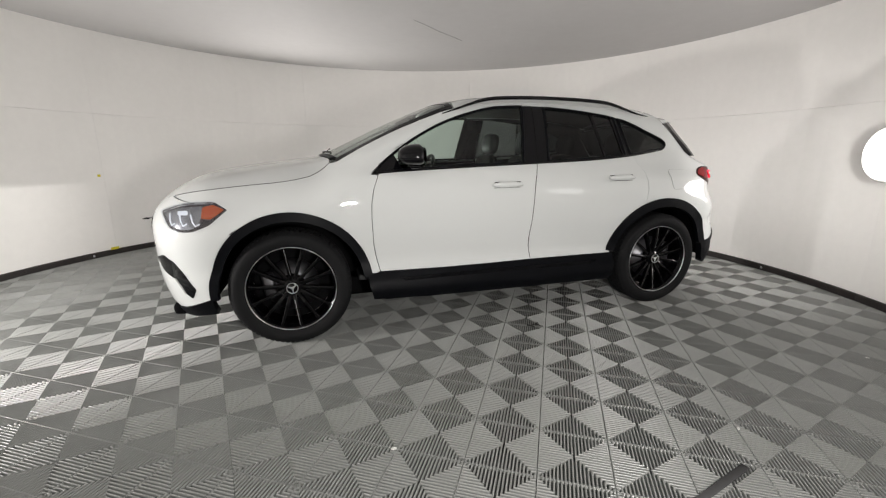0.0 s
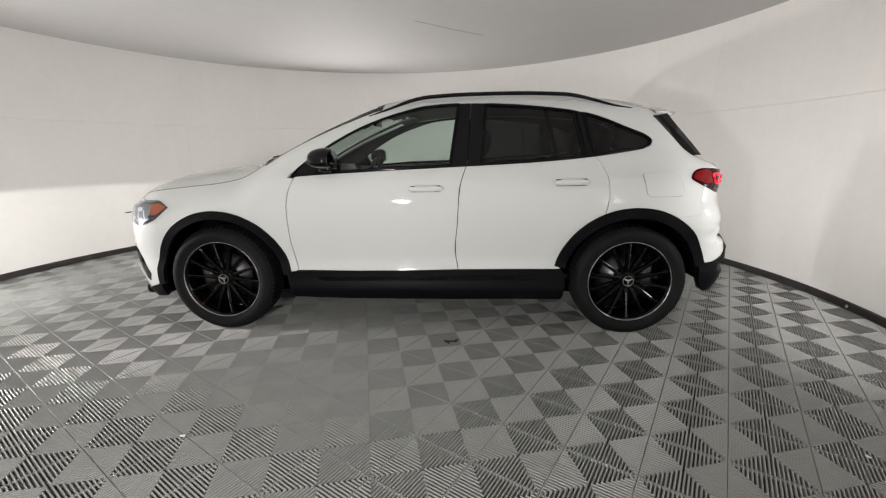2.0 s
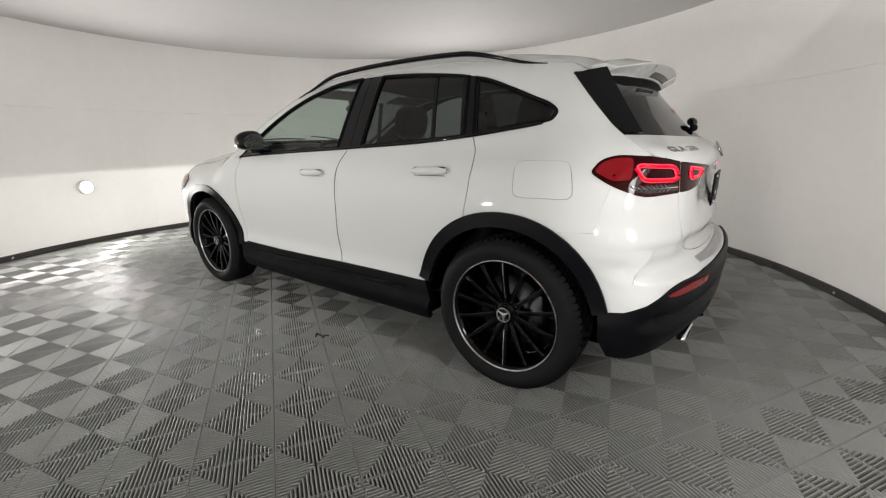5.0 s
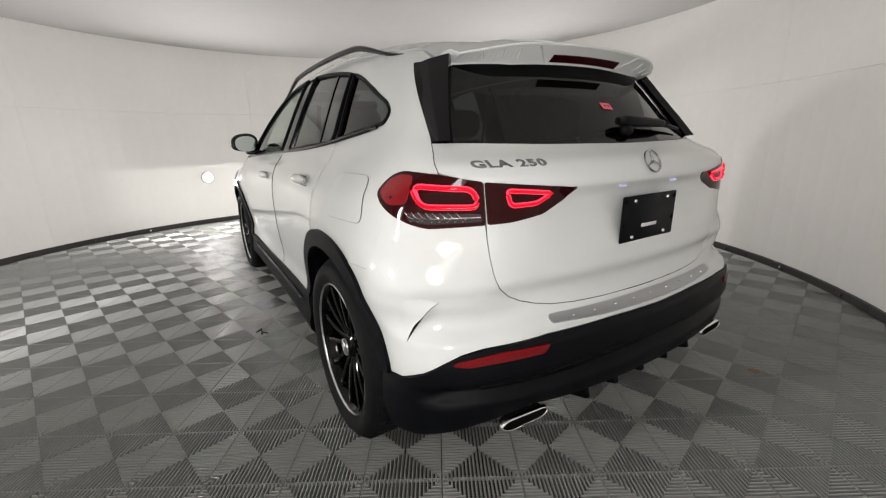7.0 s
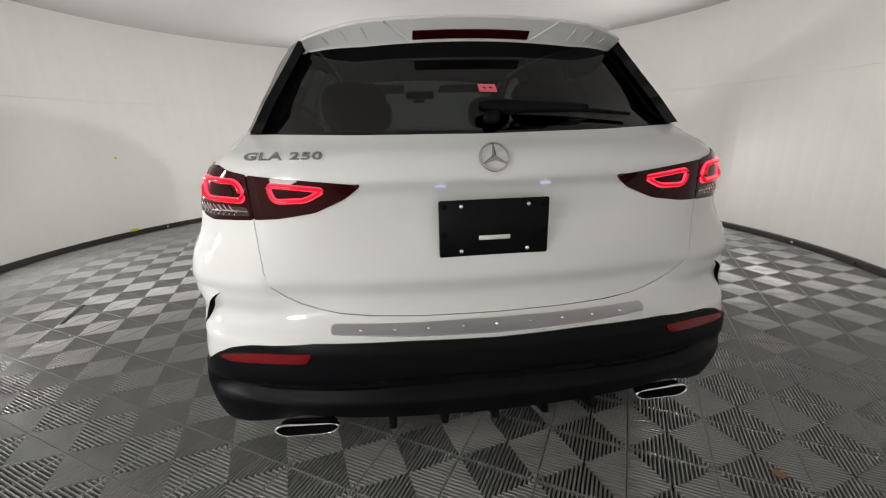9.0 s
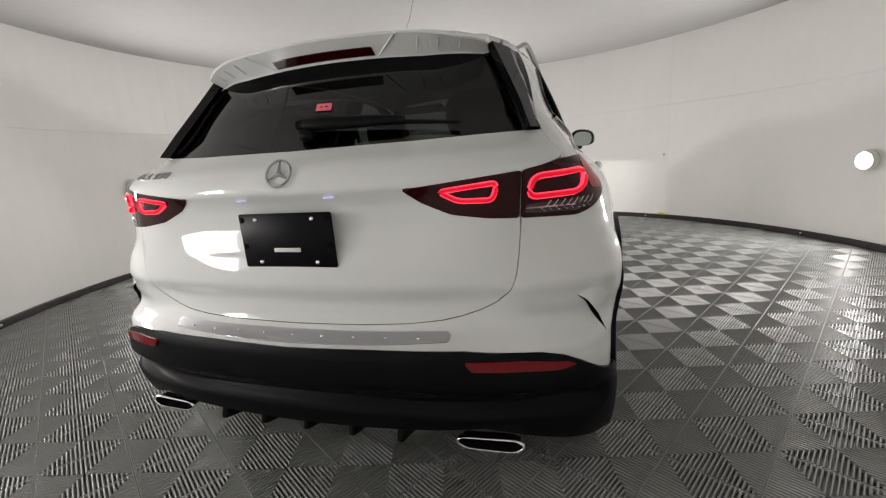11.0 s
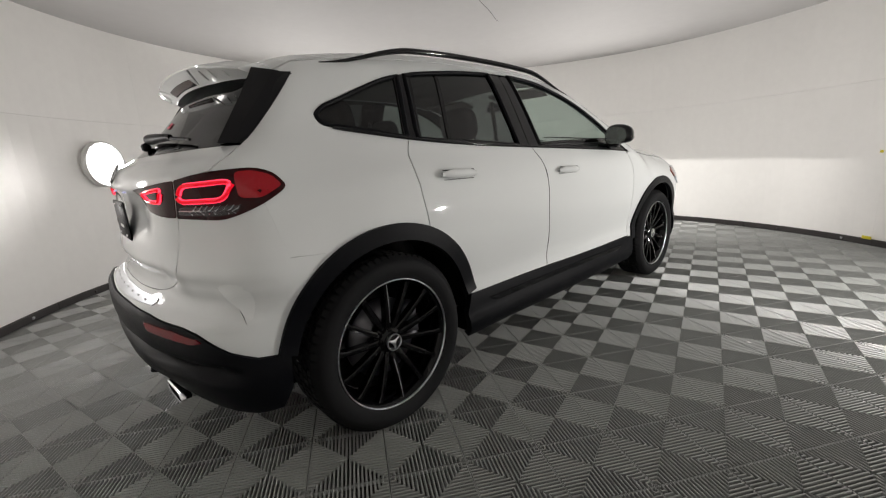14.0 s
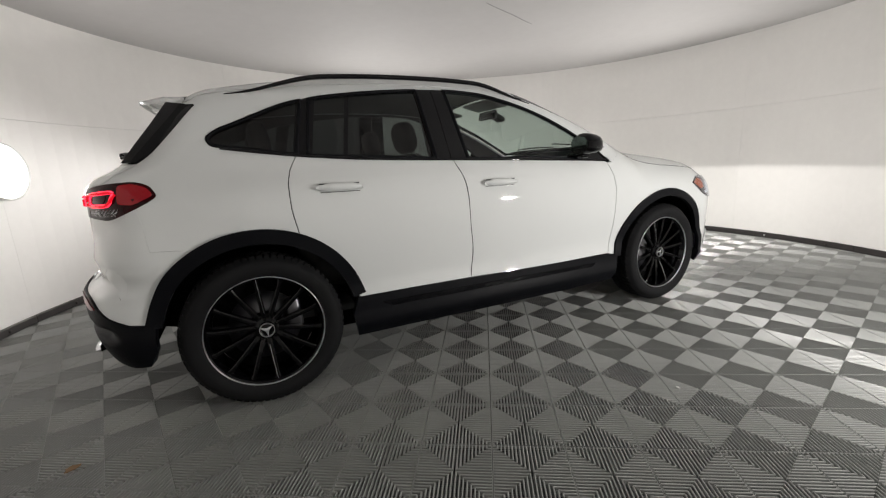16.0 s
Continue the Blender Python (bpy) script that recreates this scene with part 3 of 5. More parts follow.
panel("scuttle", smooth_loop([(-1.16, 0), (-1.145, 0.35), (-1.095, 0.60), (-1.05, 0.66), (-1.07, 0.60), (-1.12, 0.3), (-1.135, 0), (-1.12, -0.3), (-1.07, -0.60), (-1.05, -0.66), (-1.095, -0.60), (-1.145, -0.35)], 0.003), from_above, PLASTIC, car, off=0.004, depth=0.02)
re = [(x, float(roof_edge(x)) - 0.003) for x in np.linspace(-0.25, 1.58, 24)]
panel("roof", smooth_loop([(-0.232, -0.3), (-0.222, 0), (-0.232, 0.3)] + re + [(1.60, 0.45), (1.62, 0), (1.60, -0.45)] + [(x, -y) for x, y in re[::-1]], 0.004, 0.04), from_above, PAINT, car, res=0.05)
for s in (-1, 1):
    xs = np.linspace(-0.34, 1.40, 40)
    lift = np.clip(np.minimum((xs + 0.34) / 0.40, (1.40 - xs) / 0.46), 0, 1)
    lift = lift * lift * (3 - 2 * lift)
    rail = [(x, s * (float(roof_edge(x)) + 0.012), skin_z(x, float(roof_edge(x)) + 0.012) - 0.008 + 0.056 * l) for x, l in zip(xs, lift)]
    tube("roof_rail", rail, 0.013 - 0.007 * (1 - lift), GLOSS, car, sides=10)

# tail: hatch, rear window, bumper
T = round_car(-1)
MID = TURN + SWING * math.pi / 2


def tail_way(y, x):
    """Round the tail: y from the left (-) to the right (+)."""
    return TURN + SWING * math.atan2(x - TURN, -y)


def both(pts):
    """Mirrors (x, y>0, z) places to a closed outline round the tail, from left to right."""
    left = [(tail_way(-y, x), z, 0) for x, y, z in pts]
    return left + [(2 * MID - u, z, 0) for u, z, _ in left[::-1] if abs(u - MID) > 1e-4]


SHUT = [(1.992, 0.638, 0.89), (2.0, 0.634, 0.84), (2.01, 0.626, 0.79), (2.015, 0.608, 0.75), (2.02, 0.580, 0.718), (2.035, 0.545, 0.697), (2.05, 0.500, 0.682), (2.062, 0.44, 0.671), (2.08, 0.35, 0.664), (2.09, 0.22, 0.660), (2.1, 0.0, 0.658)]
hatch_loop = both(([(1.93, 0.0, 1.138), (1.91, 0.35, 1.142), (1.84, 0.60, 1.150), (1.767, 0.660, 1.151), (1.872, 0.698, 1.076), (1.975, 0.636, 1.047), (1.985, 0.6335, 0.93)] + [(x, y - (0.0022 if y > 0 else 0), z + 0.0018) for x, y, z in SHUT])[::-1])
panel("tailgate", smooth_loop(hatch_loop, 0.012, 0.015), T, PAINT, car, res=0.011)
glass_loop = both([(1.66, 0.0, 1.45), (1.62, 0.40, 1.44), (1.54, 0.595, 1.41), (1.768, 0.657, 1.156), (1.84, 0.60, 1.154), (1.91, 0.35, 1.146), (1.93, 0.0, 1.142)])
panel("rear_window", smooth_loop(glass_loop, 0.008), T, M["deeptint"], car, off=-0.003, depth=0.012, res=0.04)
for m in (0, 1):
    lp = [(tail_way(-y, x), z) for x, y, z in ((1.534, 0.601, 1.412), (1.764, 0.661, 1.155), (1.795, 0.628, 1.157), (1.70, 0.556, 1.30), (1.640, 0.520, 1.414))]
    if m:
        lp = [(2 * MID - u, z) for u, z in lp]
    panel("side_blade", smooth_loop(lp, 0.006), T, GLOSS, car, off=0.003, depth=0.01, res=0.03)
    # upright black fin that carries the window's side on to the spoiler
    side = -1 if m == 0 else 1
    front = [(1.518, 0.598, 1.404), (1.60, 0.624, 1.32), (1.68, 0.647, 1.24), (1.762, 0.668, 1.156)]
    rear = [(1.648, 0.527, 1.430), (1.715, 0.576, 1.33), (1.78, 0.618, 1.24), (1.838, 0.650, 1.158)]
    verts = []
    for (x0, y0, z0), (x1, y1, z1) in zip(front, rear):
        bow = 0.5 * (np.array((x0, y0, z0)) + np.array((x1, y1, z1))) + np.array((0.004, 0.008, 0.002))
        verts += [(x0, side * y0, z0), (bow[0], side * bow[1], bow[2]), (x1, side * y1, z1), (x1 - 0.020, side * (y1 - 0.022), z1 - 0.004), (x0 - 0.004, side * (y0 - 0.030), z0 - 0.004)]
    faces = [[5 * i + k, 5 * i + (k + 1) % 5, 5 * i + 5 + (k + 1) % 5, 5 * i + 5 + k] for i in range(3) for k in range(5)] + [[4, 3, 2, 1, 0], [15, 16, 17, 18, 19]]
    if side > 0:
        faces = [f[::-1] for f in faces]
    raw("side_fin", verts, faces, GLOSS, car, smooth=False)
bumper_top = [(1.742, 0.88, 0.796), (1.79, 0.84, 0.979), (1.866, 0.822, 0.946), (1.905, 0.79, 0.934), (1.95, 0.72, 0.934), (1.984, 0.6385, 0.938)] + SHUT
bumper_low = [(1.80, 0.90, 0.482), (1.88, 0.86, 0.494), (1.94, 0.815, 0.526), (1.985, 0.776, 0.561), (2.007, 0.735, 0.583), (2.03, 0.678, 0.597), (2.083, 0.487, 0.614), (2.11, 0.25, 0.616), (2.13, 0.0, 0.613)]
arc_r = [(p[0], 0.9, p[1]) for p in arch(AXLE, 20, 68, n=8)]
left = [(tail_way(-y, x), z, 0) for x, y, z in bumper_low[::-1] + arc_r + bumper_top]
outline = left + [(2 * MID - u, z, 0) for u, z, _ in left[::-1] if abs(u - MID) > 1e-4]
panel("rear_bumper", smooth_loop(outline, 0.004), T, PAINT, car, off=0.0, res=0.014)
low_pts = [(2.12, 0.0, 0.385), (2.12, 0.40, 0.39), (2.11, 0.56, 0.395), (2.09, 0.63, 0.375), (2.0, 0.755, 0.325), (1.90, 0.84, 0.298), (1.835, 0.88, 0.305), (1.805, 0.90, 0.37)]
valance_top = [(x, y, z - 0.003) for x, y, z in bumper_low]
left = [(tail_way(-y, x), z, 0) for x, y, z in low_pts + valance_top]
outline = left + [(2 * MID - u, z, 0) for u, z, _ in left[::-1] if abs(u - MID) > 1e-4]
panel("rear_valance", smooth_loop(outline, 0.008, 0.025), T, PLASTIC, car, off=0.008, depth=0.05, res=0.014,
            shape=lambda uv: -0.040 * np.exp(-((uv[:, 1] - 0.482 + 0.055 * (uv[:, 0] - MID) ** 2) / 0.024) ** 4) * np.clip((0.80 - np.abs(uv[:, 0] - MID)) / 0.08, 0, 1))
panel("valance_strip", smooth_loop(both([(2.13, 0.0, 0.504), (2.10, 0.45, 0.499), (2.03, 0.69, 0.478), (2.04, 0.68, 0.450), (2.10, 0.45, 0.456), (2.13, 0.0, 0.460)]), 0.004), T, M["gloss"], car, off=-0.024, depth=0.01)
step = panel("step_plate", smooth_loop([(u, z) for u, z, _ in both([(2.085, 0.0, 0.646), (2.075, 0.25, 0.646), (2.05, 0.444, 0.648), (2.062, 0.456, 0.639), (2.07, 0.448, 0.627), (2.10, 0.25, 0.622), (2.115, 0.0, 0.620)])], 0.008, 0.012), T, M["plate_metal"], car, off=0.004, depth=0.006, res=0.012, label="brushed metal sill plate with studs")
for i in range(9):
    y = -0.38 + 0.095 * i
    p = on_skin([(tail_way(y, 2.1), 0.632)], T, 0.005)[0]
    box("stud", (0.007, 0.010, 0.009), p, M["chrome"], step, 0.003)


# ---- wheels ----
def emblem(name, r, m, mat, parent, bar=0.12, label=""):
    """A thin ring with three tapered arms, lying in the plane that m turns up."""
    verts, faces = [], []
    seg = 40
    prof = [(r, 0.0), (r, 0.004), (r * 0.985, 0.006), (r * 0.9, 0.006), (r * 0.88, 0.004), (r * 0.88, 0.0)]
    for i in range(seg):
        t = 2 * math.pi * i / seg
        verts += [(a * math.cos(t), a * math.sin(t), h) for a, h in prof]
    n = len(prof)
    for i in range(seg):
        j = (i + 1) % seg
        faces += [(i * n + k, j * n + k, j * n + k + 1, i * n + k + 1) for k in range(n - 1)]
    for k in range(3):
        t = math.pi / 2 + 2 * math.pi * k / 3
        c, s_ = math.cos(t), math.sin(t)
        b = len(verts)
        for u, w, h in ((0, bar * r * 1.4, 0.002), (0.9 * r, bar * 0.25 * r, 0.002), (0.9 * r, -bar * 0.25 * r, 0.002), (0, -bar * r * 1.4, 0.002), (0, 0, 0.009), (0.9 * r, 0, 0.005)):
            verts.append((u * c - w * s_, u * s_ + w * c, h))
        faces += [(b, b + 1, b + 5, b + 4), (b + 4, b + 5, b + 2, b + 3)]
    ob = raw(name, verts, faces, mat, parent, label, smooth=False)
    ob.matrix_local = m
    return ob


def make_wheel(parent, x, s, spin):
    """One wheel: the outer face looks along s*y."""
    w = new("wheel")
    w.parent = parent
    R0, rim = 0.360, 0.263
    prof = [(rim + 0.001, 0.098), (rim + 0.006, 0.103), (rim + 0.014, 0.108), (rim + 0.035, 0.117), (rim + 0.06, 0.118), (R0 - 0.022, 0.108), (R0 - 0.011, 0.094), (R0 - 0.006, 0.078)]
    for k in range(4):
        c = 0.055 - 0.037 * k
        prof += [(R0 - 0.006, c + 0.014), (R0 - 0.006, c + 0.002), (R0 - 0.011, c), (R0 - 0.011, c - 0.006), (R0 - 0.006, c - 0.008)]
    prof += [(R0 - 0.002, -0.085), (R0 - 0.012, -0.1), (R0 - 0.05, -0.117), (rim, -0.10)]
    lathe("tyre", prof, M["rubber"], w, 72)
    # tread blocks with sipes between them
    verts, faces = [], []
    for row_, (h0, h1, n_) in enumerate(((0.080, 0.057, 72), (0.049, 0.020, 60), (0.012, -0.017, 60), (-0.025, -0.054, 60))):
        for i in range(n_):
            t = 2 * math.pi * (i + 0.35 * row_) / n_
            t2, k = t + 0.72 * 2 * math.pi / n_, 0.02 * (row_ % 2)
            b = len(verts)
            for rr in (R0 - 0.006, R0 + 0.0012):
                verts += [(rr * math.cos(q), h, rr * math.sin(q)) for q, h in ((t, h0), (t2, h0), (t2 + k, h1), (t + k, h1))]
            faces += [(b + 4, b + 5, b + 6, b + 7)] + [(b + j, b + (j + 1) % 4, b + 4 + (j + 1) % 4, b + 4 + j) for j in range(4)]
            if row_ == 0:
                c = len(verts)
                verts += [((R0 - 0.020) * math.cos(q), 0.107, (R0 - 0.020) * math.sin(q)) for q in (t, t2)]
                faces += [(c, c + 1, b + 5, b + 4)]
    raw("tread_block", verts, faces, M["rubber"], w, smooth=False)
    lathe("rim_lip", [(rim - 0.0025, 0.096), (rim - 0.0015, 0.104), (rim + 0.0002, 0.1055), (rim + 0.0016, 0.1045), (rim + 0.0020, 0.096)], M["machined"], w, 72, label="bright machined rim edge")
    lathe("rim_barrel", [(rim - 0.003, 0.098), (rim - 0.012, 0.09), (rim - 0.022, 0.05), (rim - 0.03, -0.02), (rim - 0.012, -0.10)], M["rim"], w, 60)
    lathe("brake_disc", [(0.06, 0.005), (0.07, 0.012), (0.09, 0.012), (0.095, 0.0), (0.165, 0.0), (0.165, -0.02), (0.09, -0.022)], M["disc"], w, 48)
    box("brake_caliper", (0.075, 0.06, 0.16), (-0.135 * (1 if x > 0 else -1), 0.006, 0.03), M["disc"], w, 0.018)
    lathe("hub", [(0.0, 0.072), (0.03, 0.072), (0.036, 0.068), (0.055, 0.055), (0.075, 0.045), (0.078, 0.02)], M["rim"], w, 40)
    lathe("backing", [(0.0, -0.045), (rim - 0.03, -0.045)], M["dark"], w, 36)
    lathe("hub_cap", [(0.0, 0.078), (0.032, 0.078), (0.037, 0.074), (0.039, 0.064)], M["rim"], w, 32)
    emblem("cap_emblem", 0.035, pose(0, 0.0785, 0, -90, 0, 0), M["machined"], w, bar=0.17)
    n = 14
    for k in range(n):
        a = 2 * math.pi * (k + 0.5) / n
        verts, faces = [], []
        rr = np.linspace(0.045, rim - 0.004, 7)
        for r in rr:
            q = (r - 0.045) / (rim - 0.05)
            h = 0.056 + 0.030 * q ** 0.8 + 0.004 * math.sin(q * math.pi)
            wd = 0.0125 - 0.0035 * q + (0.006 * max(0, q - 0.85) / 0.15)
            for off_, hh in ((-wd, h - 0.035), (-wd, h - 0.004), (-wd * 0.5, h), (wd * 0.5, h), (wd, h - 0.004), (wd, h - 0.035)):
                verts.append((r, hh, off_))
        for i in range(6):
            for j in range(6):
                l = (j + 1) % 6
                faces.append((i * 6 + j, i * 6 + l, (i + 1) * 6 + l, (i + 1) * 6 + j))
        sp = raw("spoke", verts, faces, M["rim"], w, smooth=False)
        sp.rotation_euler = (0, a, 0)
        # bright metal strips on two spokes, painted in as glints
        if k % 7 == 3:
            v2 = []
            for r in rr[1:]:
                q = (r - 0.045) / (rim - 0.05)
                h = 0.0572 + 0.030 * q ** 0.8 + 0.004 * math.sin(q * math.pi)
                v2 += [(r, h, 0.0060 - 0.002 * q), (r, h, 0.0035 - 0.0015 * q)]
            e = raw("spoke_glint", v2, [(2 * i, 2 * i + 1, 2 * i + 3, 2 * i + 2) for i in range(5)], M["machined"], w, smooth=False)
            e.rotation_euler = (0, a, 0)
    for k in range(5):
        a = 2 * math.pi * k / 5 + 0.3
        lathe("wheel_bolt", [(0.0, 0.066), (0.007, 0.066), (0.008, 0.05)], M["rim"], w, 8, at=(0.05 * math.cos(a), 0, 0.05 * math.sin(a)))
    w.matrix_local = pose(x, s * 0.782, HUB + 0.008, 0, 0, 0 if s > 0 else 180) @ pose(0, 0, 0, 0, spin, 0)
    return w


for x, s, spin in ((-AXLE, -1, 8), (AXLE, -1, 2), (-AXLE, 1, 21), (AXLE, 1, 5)):
    make_wheel(car, x, s, spin)

# underside, so that no light leaks through
box("underbody", (3.4, 1.05, 0.14), (0.05, 0, 0.23), M["dark"], car, 0.03)
box("underbody", (1.65, 1.56, 0.10), (0.02, 0, 0.24), M["dark"], car, 0.03)
box("underbody", (0.24, 0.90, 0.08), (1.87, 0, 0.37), M["dark"], car, 0.03)
box("underbody", (0.20, 1.40, 0.08), (-1.98, 0, 0.23), M["dark"], car, 0.03)


# ---- car: nose ----
FRONT = round_car(-1)
MIDF = -MID


def nose_way(y, x):
    return -(TURN + SWING * math.atan2(-x - TURN, -y))


edge = [(float(p[0]), float(p[1]), float(p[2])) for p in round_car(1)(np.array([(u, float(hood_seam(u)) - 0.001) for u in np.linspace(-2.02, -2.12, 3)]))]
edge += [(x - 0.006, y, skin_z(x, y) - 0.003) for x, y in ((-2.09, 0.45), (-2.135, 0.2), (-2.145, 0.0))]
low = [(-2.2, 0.0, 0.235), (-2.18, 0.3, 0.235), (-2.08, 0.6, 0.24), (-1.96, 0.76, 0.27), (-1.86, 0.83, 0.31), (-1.80, 0.86, 0.335)]
arc_f = [(p[0], 0.9, p[1]) for p in arch(-AXLE, 182, 130, n=8)]
left = [(nose_way(-y, x), z, 0) for x, y, z in low + arc_f + [(-1.745, 0.84, 0.80), (-1.805, 0.80, 0.885)] + edge]
outline = left + [(2 * MIDF - u, z, 0) for u, z, _ in left[::-1] if abs(u - MIDF) > 1e-4]
panel("front_bumper", smooth_loop(outline, 0.003), FRONT, PAINT, car, res=0.03)
lip = [(-2.2, 0.0, 0.18), (-2.10, 0.5, 0.185), (-1.94, 0.76, 0.205), (-1.80, 0.86, 0.235)] + [(x, y, z - 0.003) for x, y, z in low[::-1]]
left = [(nose_way(-y, x), z, 0) for x, y, z in lip]
outline = left + [(2 * MIDF - u, z, 0) for u, z, _ in left[::-1] if abs(u - MIDF) > 1e-4]
panel("front_lip", smooth_loop(outline, 0.006), FRONT, PLASTIC, car, off=0.006, depth=0.04)
left = [(nose_way(-y, x), z, 0) for x, y, z in ((-2.24, 0.0, 0.80), (-2.22, 0.35, 0.80), (-2.19, 0.47, 0.77), (-2.20, 0.42, 0.62), (-2.25, 0.0, 0.58))]
outline = left + [(2 * MIDF - u, z, 0) for u, z, _ in left[::-1] if abs(u - MIDF) > 1e-4]
panel("grille", smooth_loop(outline, 0.02), FRONT, GLOSS, car, off=0.004, depth=0.02)

lamp_pts = [(-1.676, 0.866, 0.857, 0.004), (-1.742, 0.832, 0.899, 0.02), (-1.84, 0.80, 0.896, 0.03), (-1.934, 0.762, 0.882, 0.03), (-2.057, 0.677, 0.842, 0.006), (-1.995, 0.785, 0.752, 0.012), (-1.933, 0.831, 0.734, 0.015), (-1.869, 0.86, 0.735, 0.02), (-1.774, 0.88, 0.773, 0.02)]
for m in (-1, 1):
    F = round_car(m)

    def V(pts):
        return [(way(p[0], p[1]), *p[2:]) for p in pts]
    lp = smooth_loop(V(lamp_pts), 0.012, 0.015)
    hl = panel("headlamp", lp, F, M["smoke"], car, off=0.0015, depth=0.02, res=0.02, label="clear headlamp with silver reflectors and an amber side")
    panel("reflector", smooth_loop(V([(-1.80, 0.835, 0.878), (-1.92, 0.77, 0.866), (-2.02, 0.71, 0.832), (-1.985, 0.785, 0.768), (-1.93, 0.825, 0.748), (-1.862, 0.855, 0.750), (-1.815, 0.865, 0.800)]), 0.015, 0.012), F, M["lampgrey"], hl, off=0.003, depth=0.002, res=0.015,
          shape=lambda uv: 0.0012 * np.sin(uv[:, 0] * 120) * np.sin(uv[:, 1] * 90))
    panel("indicator", smooth_loop(V([(-1.690, 0.863, 0.858), (-1.745, 0.835, 0.884), (-1.800, 0.835, 0.872), (-1.812, 0.862, 0.812), (-1.765, 0.875, 0.806)]), 0.008, 0.012), F, M["amber"], hl, off=0.0045, depth=0.003, res=0.015)
    for x0, y0 in ((-1.995, 0.755), (-1.930, 0.80), (-1.868, 0.835)):
        tube("led_bar", on_skin(V([(x0, y0, 0.832), (x0 + 0.012, y0 + 0.010, 0.795), (x0 + 0.030, y0 + 0.018, 0.768), (x0 + 0.052, y0 + 0.024, 0.782)]), F, 0.005), 0.0042, M["lamp"], hl, sides=6)
    panel("projector", smooth_loop(V([(-1.885, 0.815, 0.852), (-1.945, 0.785, 0.848), (-1.945, 0.795, 0.826), (-1.885, 0.83, 0.828)]), 0.008, 0.01), F, M["lamp"], hl, off=0.005, depth=0.002, res=0.012)
    tube("daylight_strip", on_skin(V([(-2.035, 0.705, 0.838), (-1.93, 0.766, 0.874), (-1.84, 0.803, 0.888), (-1.75, 0.832, 0.890)]), F, 0.0045), 0.0028, M["satin"], hl, sides=6)
    panel("lamp_cover", lp, F, M["lens"], hl, off=0.011, depth=0.008, res=0.03)
    # air vent in the bumper corner
    panel("air_vent", smooth_loop(V([(-2.15, 0.587, 0.550), (-2.072, 0.72, 0.586), (-2.005, 0.783, 0.552), (-1.958, 0.810, 0.495), (-1.890, 0.843, 0.392), (-1.915, 0.822, 0.332), (-1.974, 0.797, 0.374), (-2.022, 0.766, 0.452), (-2.096, 0.681, 0.490)]), 0.012, 0.015), F, GLOSS, car, off=0.002, depth=0.02, res=0.025)
    panel("vent_fin", smooth_loop(V([(-2.062, 0.725, 0.446), (-2.008, 0.779, 0.456), (-1.975, 0.800, 0.405), (-1.955, 0.808, 0.358), (-1.998, 0.779, 0.388)]), 0.008, 0.015), F, PAINT, car, off=0.010, depth=0.010, res=0.02)
    # door mirror
    mir = new("door_mirror")
    mir.parent = car
    bm = bmesh.new()
    bmesh.ops.create_uvsphere(bm, u_segments=28, v_segments=16, radius=1)
    for v in bm.verts:
        x, y, z = v.co
        x = x * 0.118 if x < 0 else x * 0.046
        y = math.copysign(abs(y) ** 0.85, y) * 0.092
        z = z ** 0.75 * 0.074 if z > 0 else -abs(z) ** 0.45 * 0.056
        v.co = Vector((x + 0.25 * m * y * (x < 0) * 0.3, y, z * (1 - 1.0 * m * y)))
    me = bpy.data.meshes.new("mirror_housing")
    bm.to_mesh(me)
    bm.free()
    me.polygons.foreach_set("use_smooth", [True] * len(me.polygons))
    me.materials.append(GLOSS)
    hs = new("mirror_housing", me)
    hs.parent = mir
    bm = bmesh.new()
    bmesh.ops.create_circle(bm, cap_ends=True, radius=1, segments=32)
    for v in bm.verts:
        a, b, _ = v.co
        b2 = math.copysign(abs(b) ** 0.8, b) * 0.068
        v.co = Vector((0.0475 - 0.05 * m * b2, b2, math.copysign(abs(a) ** 0.75, a) * 0.054 * (1 - 1.0 * m * b2)))
    me = bpy.data.meshes.new("mirror_glass")
    bm.to_mesh(me)
    bm.free()
    me.materials.append(M["mirror"])
    mg = new("mirror_glass", me)
    mg.parent = mir
    belt_line = [(0.050 * math.cos(t) if math.cos(t) > 0 else 0.130 * math.cos(t), 0.094 * math.sin(t), -0.016) for t in np.linspace(0.5 * math.pi, 1.5 * math.pi, 24)]
    tube("mirror_strip", [(x + 0.075 * m * y * (x < 0), y, z) for x, y, z in belt_line], 0.0032, M["gloss"], mir, sides=6)
    box("mirror_arm", (0.07, 0.14, 0.030), (-0.01, -m * 0.07, -0.062), GLOSS, mir, 0.012)
    mir.location = (-0.574, m * 0.888, 1.156)
    # front wiper
for y0, y1 in ((-0.05, -0.52), (0.40, -0.02)):
    pts = [(-1.13 + 0.05 * t, y0 + (y1 - y0) * t) for t in np.linspace(0, 1, 12)]
    p = from_above(np.array(pts))
    tube("front_wiper", p + np.array([0, 0, 0.012]), 0.006, PLASTIC, car, sides=6)

# fuel flap, on the left side only
fl = smooth_loop([(way(1.405, 0.9), 1.055), (way(1.645, 0.88), 1.055), (way(1.66, 0.88), 0.912), (way(1.415, 0.9), 0.912)], 0.035, 0.015)
panel("fuel_flap", fl, round_car(-1), PAINT, car, off=0.0012, depth=0.0012, res=0.03)
tube("flap_seam", on_skin(fl, round_car(-1), 0.0002), 0.0011, M["dark"], car, closed=True, sides=4)

